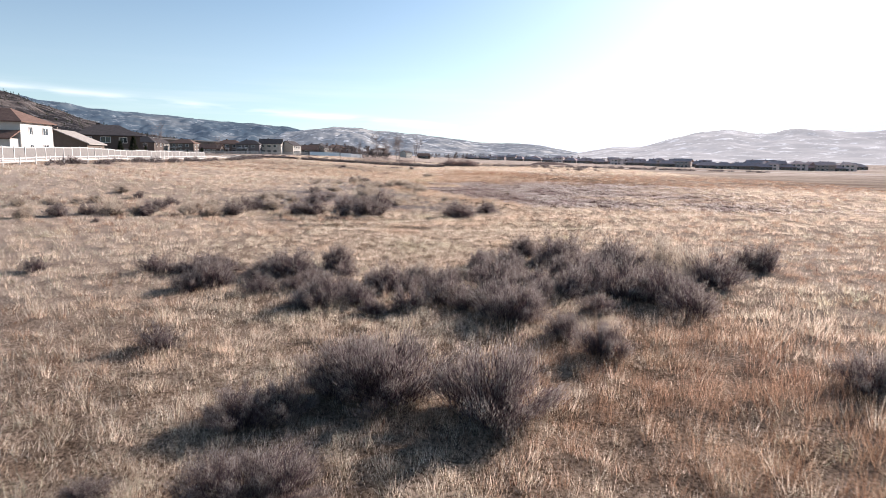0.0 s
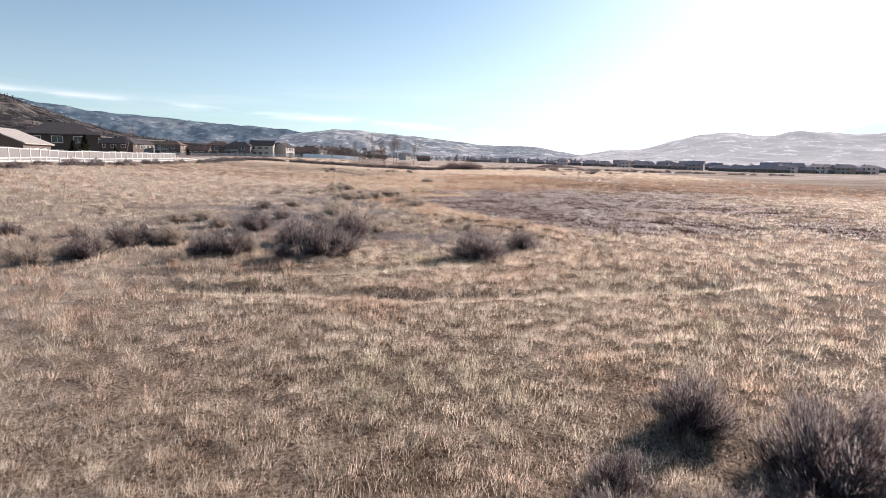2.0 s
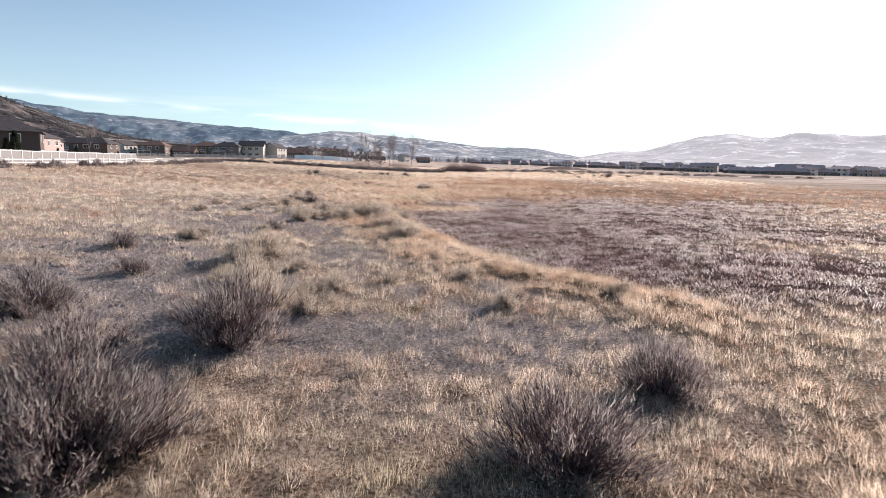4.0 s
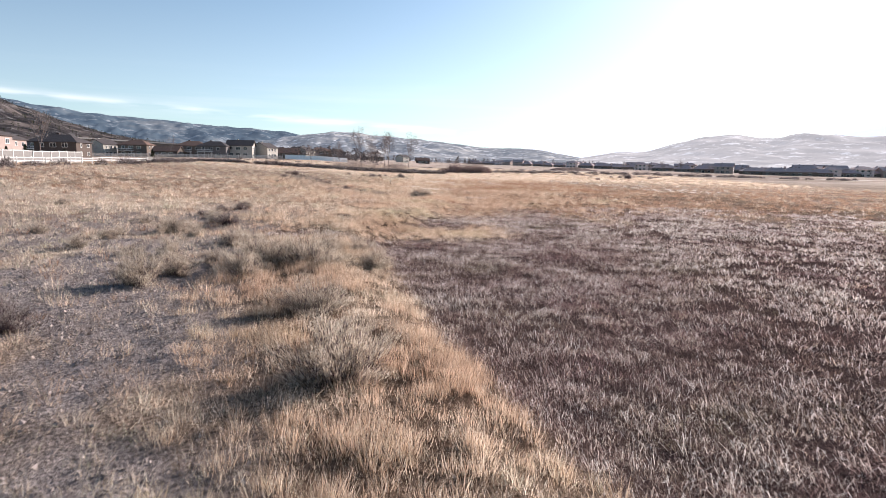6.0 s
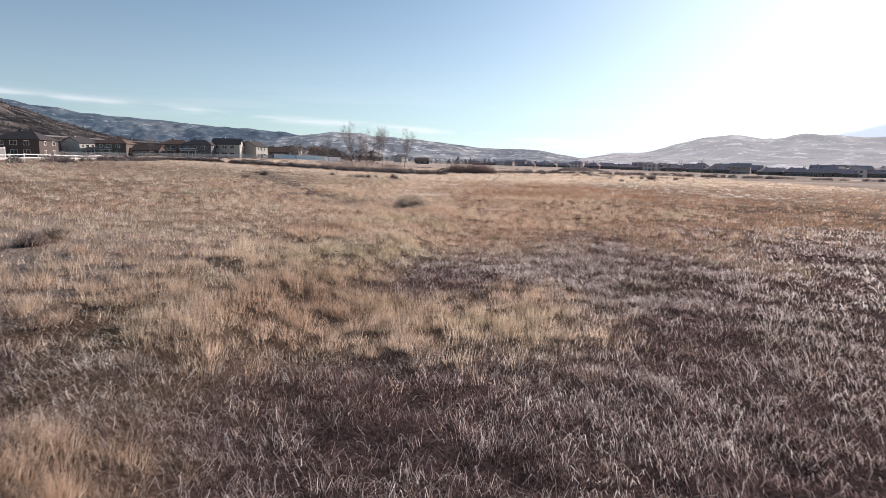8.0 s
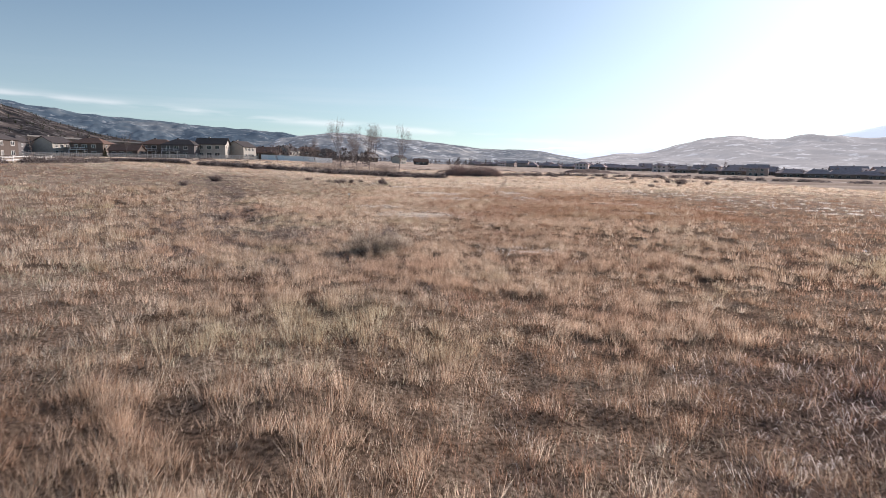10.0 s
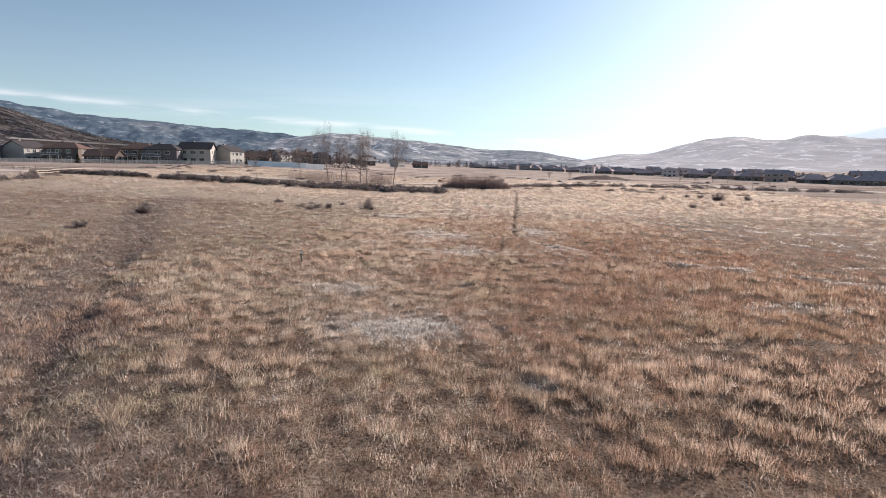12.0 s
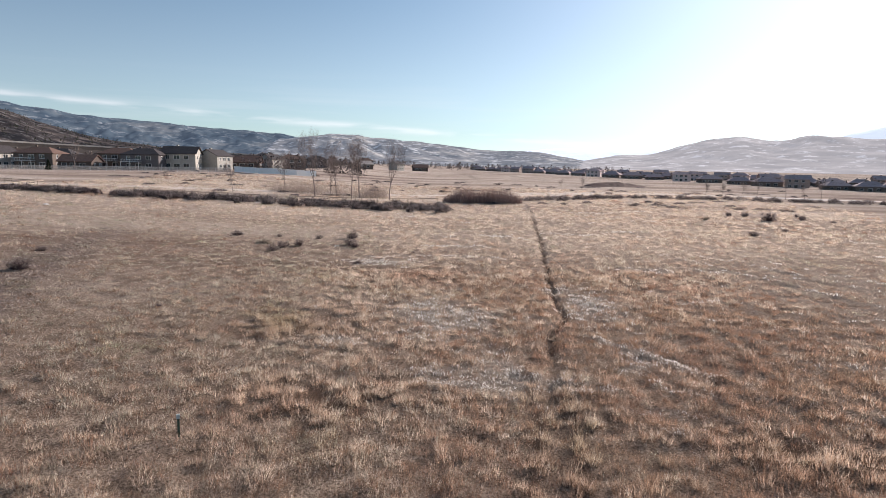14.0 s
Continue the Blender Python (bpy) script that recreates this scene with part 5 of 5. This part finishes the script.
for src, x, y, turn, s in (
    (C2, -161, 345, 82, 1.0), (G2, -171, 333, 5, 1.0), (T2, -127, 366, 8, 1.05), (R2, -118, 374, 10, 1.0), (C2, -101, 360, 8, 1.1), (L1, -86, 388, 10, 1.15),
    (C2, -80, 406, 70, 0.85), (T2, -74, 420, 20, 0.9), (T1, -100, 170, 60, 0.9), (R2, -135, 240, 12, 1.0), (B1, -128, 262, 6, 1.0), (G2, -150, 290, 8, 1.0), (T2, -180, 300, 5, 1.0),
    (L1, -190, 345, 4, 1.1), (W2, -110, 410, 15, 0.9), (G2, -140, 400, 8, 1.0), (B1, -165, 390, 4, 1.0), (T2, -190, 400, 8, 1.0), (R2, -95, 450, 10, 1.0), (L1, -120, 460, 6, 1.0),
    (G2, -75, 480, 12, 0.9), (T1, -55, 520, 30, 0.9), (C2, -35, 560, 60, 0.8), (T2, -60, 580, 12, 0.9), (L1, -20, 600, 10, 1.0), (G2, -90, 560, 5, 0.9),
):
    put_copy(src, x, y, radians(turn), s)
# the far subdivision that runs back across the valley
# base colours lightened to carry the haze that veils these houses
FAR_WALL = plain("far_stucco", (0.60, 0.48, 0.45), 0.9, 0.1, 1.0)
FAR_ROOF = plain("far_hazed_shingle", (0.46, 0.33, 0.31), 0.9, 0.2, 1.0)
WALLS["far"] = FAR_WALL
FAR = [
    house("mauve-brown two-storey house in the far subdivision", 12, 10, 5.2, 1.9, "far", FAR_ROOF, True, group="far subdivision"),
    house("brown single-storey house in the far subdivision", 14, 11, 3.0, 2.4, "tan", FAR_ROOF, True, group="far subdivision"),
    house("two-storey gabled house in the far subdivision", 12, 10, 5.2, 2.2, "rose", FAR_ROOF, False, group="far subdivision"),
]
rh = np.random.default_rng(77)
spots = []
for row in range(3):
    for i in range(34 - 4 * row):
        f = (i - 12 + 0.4 * row) / 21.0
        spots.append((168 - 135 * f + 24 * row + rh.uniform(-2, 2), 366 + (430 * abs(f) ** 1.15 if f > 0 else -20 * f) + 30 * row + rh.uniform(-4, 4)))
for k, (x, y) in enumerate(spots):
    turn, size = radians(rh.uniform(-30, -8)), rh.uniform(0.68, 0.82)
    src = FAR[k] if k < 3 else FAR[int(rh.choice([0, 1, 1, 1, 2]))]
    (put if k < 3 else put_copy)(src, x, y, turn, size, 0.3)


# ---- dirt roads, spoil heap, far woods ----
DIRT = plain("pale_dirt", (0.58, 0.50, 0.44), 0.95, 0.2, 0.6, 0.3)
SPOIL = plain("dark_spoil", (0.14, 0.09, 0.075), 0.95, 0.35, 0.8, 0.6)


def strip(name, label, points, width, material):
    pl = along(points, 3.0)
    v, f = [], []
    for x, y, a in pl:
        for s in np.linspace(-1, 1, 5):
            px, py = x - math.sin(a) * s * width / 2 * (1 + 0.15 * math.sin(x * 0.3)), y + math.cos(a) * s * width / 2
            v.append((px, py, float(ground_z(px, py)) + 0.05 - 0.09 * (abs(s) == 1)))
    for i in range(len(pl) - 1):
        for j in range(4):
            f.append((i * 5 + j, (i + 1) * 5 + j, (i + 1) * 5 + j + 1, i * 5 + j + 1))
    return tagged(new(name, mesh_of(name, np.array(v), np.array(f), material, True)), label, "road", kind="structure")


strip("road_path", "pale dirt path behind the sage ditch", [(-130, 246), (-85, 242), (-58, 238), (-40, 246), (-25, 256), (10, 266), (40, 284)], 6.0, DIRT)
strip("road_dirt", "pale dirt road before the far houses", [(16, 276), (48, 296), (78, 296), (102, 287), (150, 280), (230, 275)], 9.0, DIRT)


def heap():
    r = np.random.default_rng(91)
    x, y = np.meshgrid(np.linspace(-16, 16, 60), np.linspace(-5, 5, 24))
    z = 2.0 * np.exp(-((y / 2.6) ** 2)) * (0.35 + 0.9 * fractal(x, y, 6.0, 92)) * np.clip(1 - (np.abs(x) / 16) ** 4, 0, 1) + 0.25 * (fractal(x, y, 1.2, 93) - 0.5) - 0.35
    i = np.arange(x.size).reshape(x.shape)
    f = np.stack([i[:-1, :-1], i[:-1, 1:], i[1:, 1:], i[1:, :-1]], -1).reshape(-1, 4)
    ob = new("earth_mound", mesh_of("earth_mound", np.stack([x, y, z], -1).reshape(-1, 3), f, SPOIL, True))
    return tagged(ob, "low heap of dark bare earth by the dirt road", "mound")


mound = put(heap(), 61, 350, radians(30))


def far_wood(name, label, n, seed, place, lo, hi, mat):
    """Many small ragged crowns, each a handful of leaning leaves of wood."""
    r = np.random.default_rng(seed)
    x, y, z = place(r, n)
    k = np.repeat(np.arange(n), 80)
    h = r.uniform(lo, hi, n)[k]
    m = len(k)
    t = r.random(m)
    a = r.uniform(0, 6.283, m)
    rad = h * 0.34 * np.sqrt(r.random(m)) * np.clip(1.25 - t, 0.2, 1)
    c = np.stack([x[k] + rad * np.cos(a), y[k] + rad * np.sin(a), z[k] + h * t], -1)
    s = h[:, None] * 0.05
    v = np.stack([c + r.normal(0, 1, (m, 3)) * s, c + r.normal(0, 1, (m, 3)) * s, c + r.normal(0, 1, (m, 3)) * s], 1).reshape(-1, 3)
    return tagged(new(name, mesh_of(name, v, np.arange(m * 3).reshape(-1, 3), mat)), label, "trees", kind="stuff")


FARTREE = blades("far_tree", [(0.0, (0.08, 0.07, 0.07)), (0.6, (0.16, 0.13, 0.125)), (1.0, (0.28, 0.23, 0.21))], ((0.8, 0.8, 0.8), (1.0, 1.0, 1.0)), 0.15)


def suburb(r, n):
    y = 375 + 800 * r.random(n) ** 1.4
    x = -np.abs(y - 126) * r.uniform(0.14, 0.75, n)
    return x, y, ground_z(x, y)


def across(r, n):
    f = r.random(n)
    x, y = 190 - 175 * f + r.uniform(-8, 30, n), 365 + 440 * f ** 1.15 + r.uniform(-10, 50, n)
    return x, y, ground_z(x, y)


def beyond(r, n):
    y = r.uniform(700, 1300, n)
    x = (y - 126) * r.uniform(-0.25, 0.3, n)
    return x, y, ground_z(x, y)


far_wood("far_garden_trees", "dark bare and evergreen garden trees among far houses", 800, 5, suburb, 3.0, 7.5, FARTREE)
far_wood("far_street_trees", "small bare trees between the far houses", 130, 6, across, 2.5, 5.0, FARTREE)
far_wood("far_valley_trees", "thin dark line of trees across the valley", 260, 8, beyond, 4.0, 8.0, FARTREE)



def junipers(r, n):
    return hill_surface(r.uniform(-46, -14, n), r.random(n) ** 0.8 * 0.95, *NEAR_HILL, 0.5, 4)


far_wood("far_junipers", "dark junipers dotted over the brown hillside", 1200, 9, junipers, 2.0, 5.5, CONIFER)


def slope_trees(r, n):
    return hill_surface(r.uniform(-34, -9, n), 0.02 + 0.3 * r.random(n), *NEAR_HILL, 0.5, 4)


far_wood("far_slope_trees", "dark evergreen trees on the lower hillside", 420, 10, slope_trees, 5.0, 11.0, CONIFER)


CUT = plain("cut_bank", (0.07, 0.058, 0.052), 0.95, 0.3, 0.05, 0.3)


def embankment():
    """A road on a long earth bank that climbs behind the houses, with a pale barrier along its edge."""
    f = np.linspace(0, 1, 90)
    az, rng_m, top = np.radians(-36 + 22.5 * f), 500 + 70 * f, 17.5 - 6.2 * f
    x, y = rng_m * np.sin(az), 122 + rng_m * np.cos(az)
    nx, ny = np.sin(az), np.cos(az)
    bump = 0.8 * (fractal(x, y, 9.0, 95) - 0.5)
    prof = ((-26, -4.0), (-14, -9.5), (-5, -2.2), (-4.2, 0.0), (5, 0.0), (30, -12.0))
    edge = ((-4.0, -0.1), (-4.0, 1.0), (-3.7, 1.0), (-3.7, -0.1))
    wall = np.concatenate([np.stack([x + nx * d, y + ny * d, top + dz], -1) for d, dz in edge])
    j = np.arange(90 * 4).reshape(4, 90)
    f4 = np.stack([j[:-1, :-1], j[:-1, 1:], j[1:, 1:], j[1:, :-1]], -1).reshape(-1, 4)
    tagged(new("road_barrier", mesh_of("road_barrier", wall, f4, PICKET)), "pale concrete barrier along the raised road", "barrier", kind="structure")
    v = np.concatenate([np.stack([x + nx * d, y + ny * d, np.full(90, -2.0) if k in (0, 5) else top + dz + bump * (1 < k < 3)], -1) for k, (d, dz) in enumerate(prof)])
    i = np.arange(90 * len(prof)).reshape(len(prof), 90)
    q = np.stack([i[:-1, :-1], i[:-1, 1:], i[1:, 1:], i[1:, :-1]], -1).reshape(-1, 4)
    return tagged(new("road_embankment", mesh_of("road_embankment", v, q, CUT)), "raised road on a brown earth bank behind the houses", "road", kind="structure")


embankment()

# ---- small things on the meadow ----
STAKE = plain("green_steel", (0.06, 0.09, 0.07), 0.6, 0.2, 8.0)
stake = thing("survey_stake", Matrix(), "dark green steel stake standing in the meadow grass", "stake")
bm = bmesh.new()
box(bm, -0.03, 0.03, -0.012, 0.012, -0.2, 0.62)
box(bm, -0.012, 0.012, 0.012, 0.035, -0.2, 0.62)
part("shaft", bm, STAKE, stake)
bm = bmesh.new()
box(bm, -0.045, 0.045, -0.018, 0.04, 0.53, 0.65)
part("cap", bm, plain("pale_cap", (0.45, 0.52, 0.52), 0.6), stake, "faded pale cap")
put(stake, -8.3, 141.4, 0.4)


def litter(x, y, size):
    r = np.random.default_rng(int(abs(x * 10)))
    bm = bmesh.new()
    bmesh.ops.create_icosphere(bm, subdivisions=2, radius=size)
    for v in bm.verts:
        v.co = Vector((v.co.x, v.co.y, v.co.z * 0.6 + size * 0.3)) * r.uniform(0.65, 1.2)
    ob = new("plastic_bag", from_bm("plastic_bag", bm, VINYL))
    tagged(ob, "crumpled white plastic bag caught in dry grass", "litter")
    return put(ob, x, y)


litter(-48, 197.5, 0.28)
litter(-4.3, 21.5, 0.10)
litter(16.5, 117.0, 0.10)
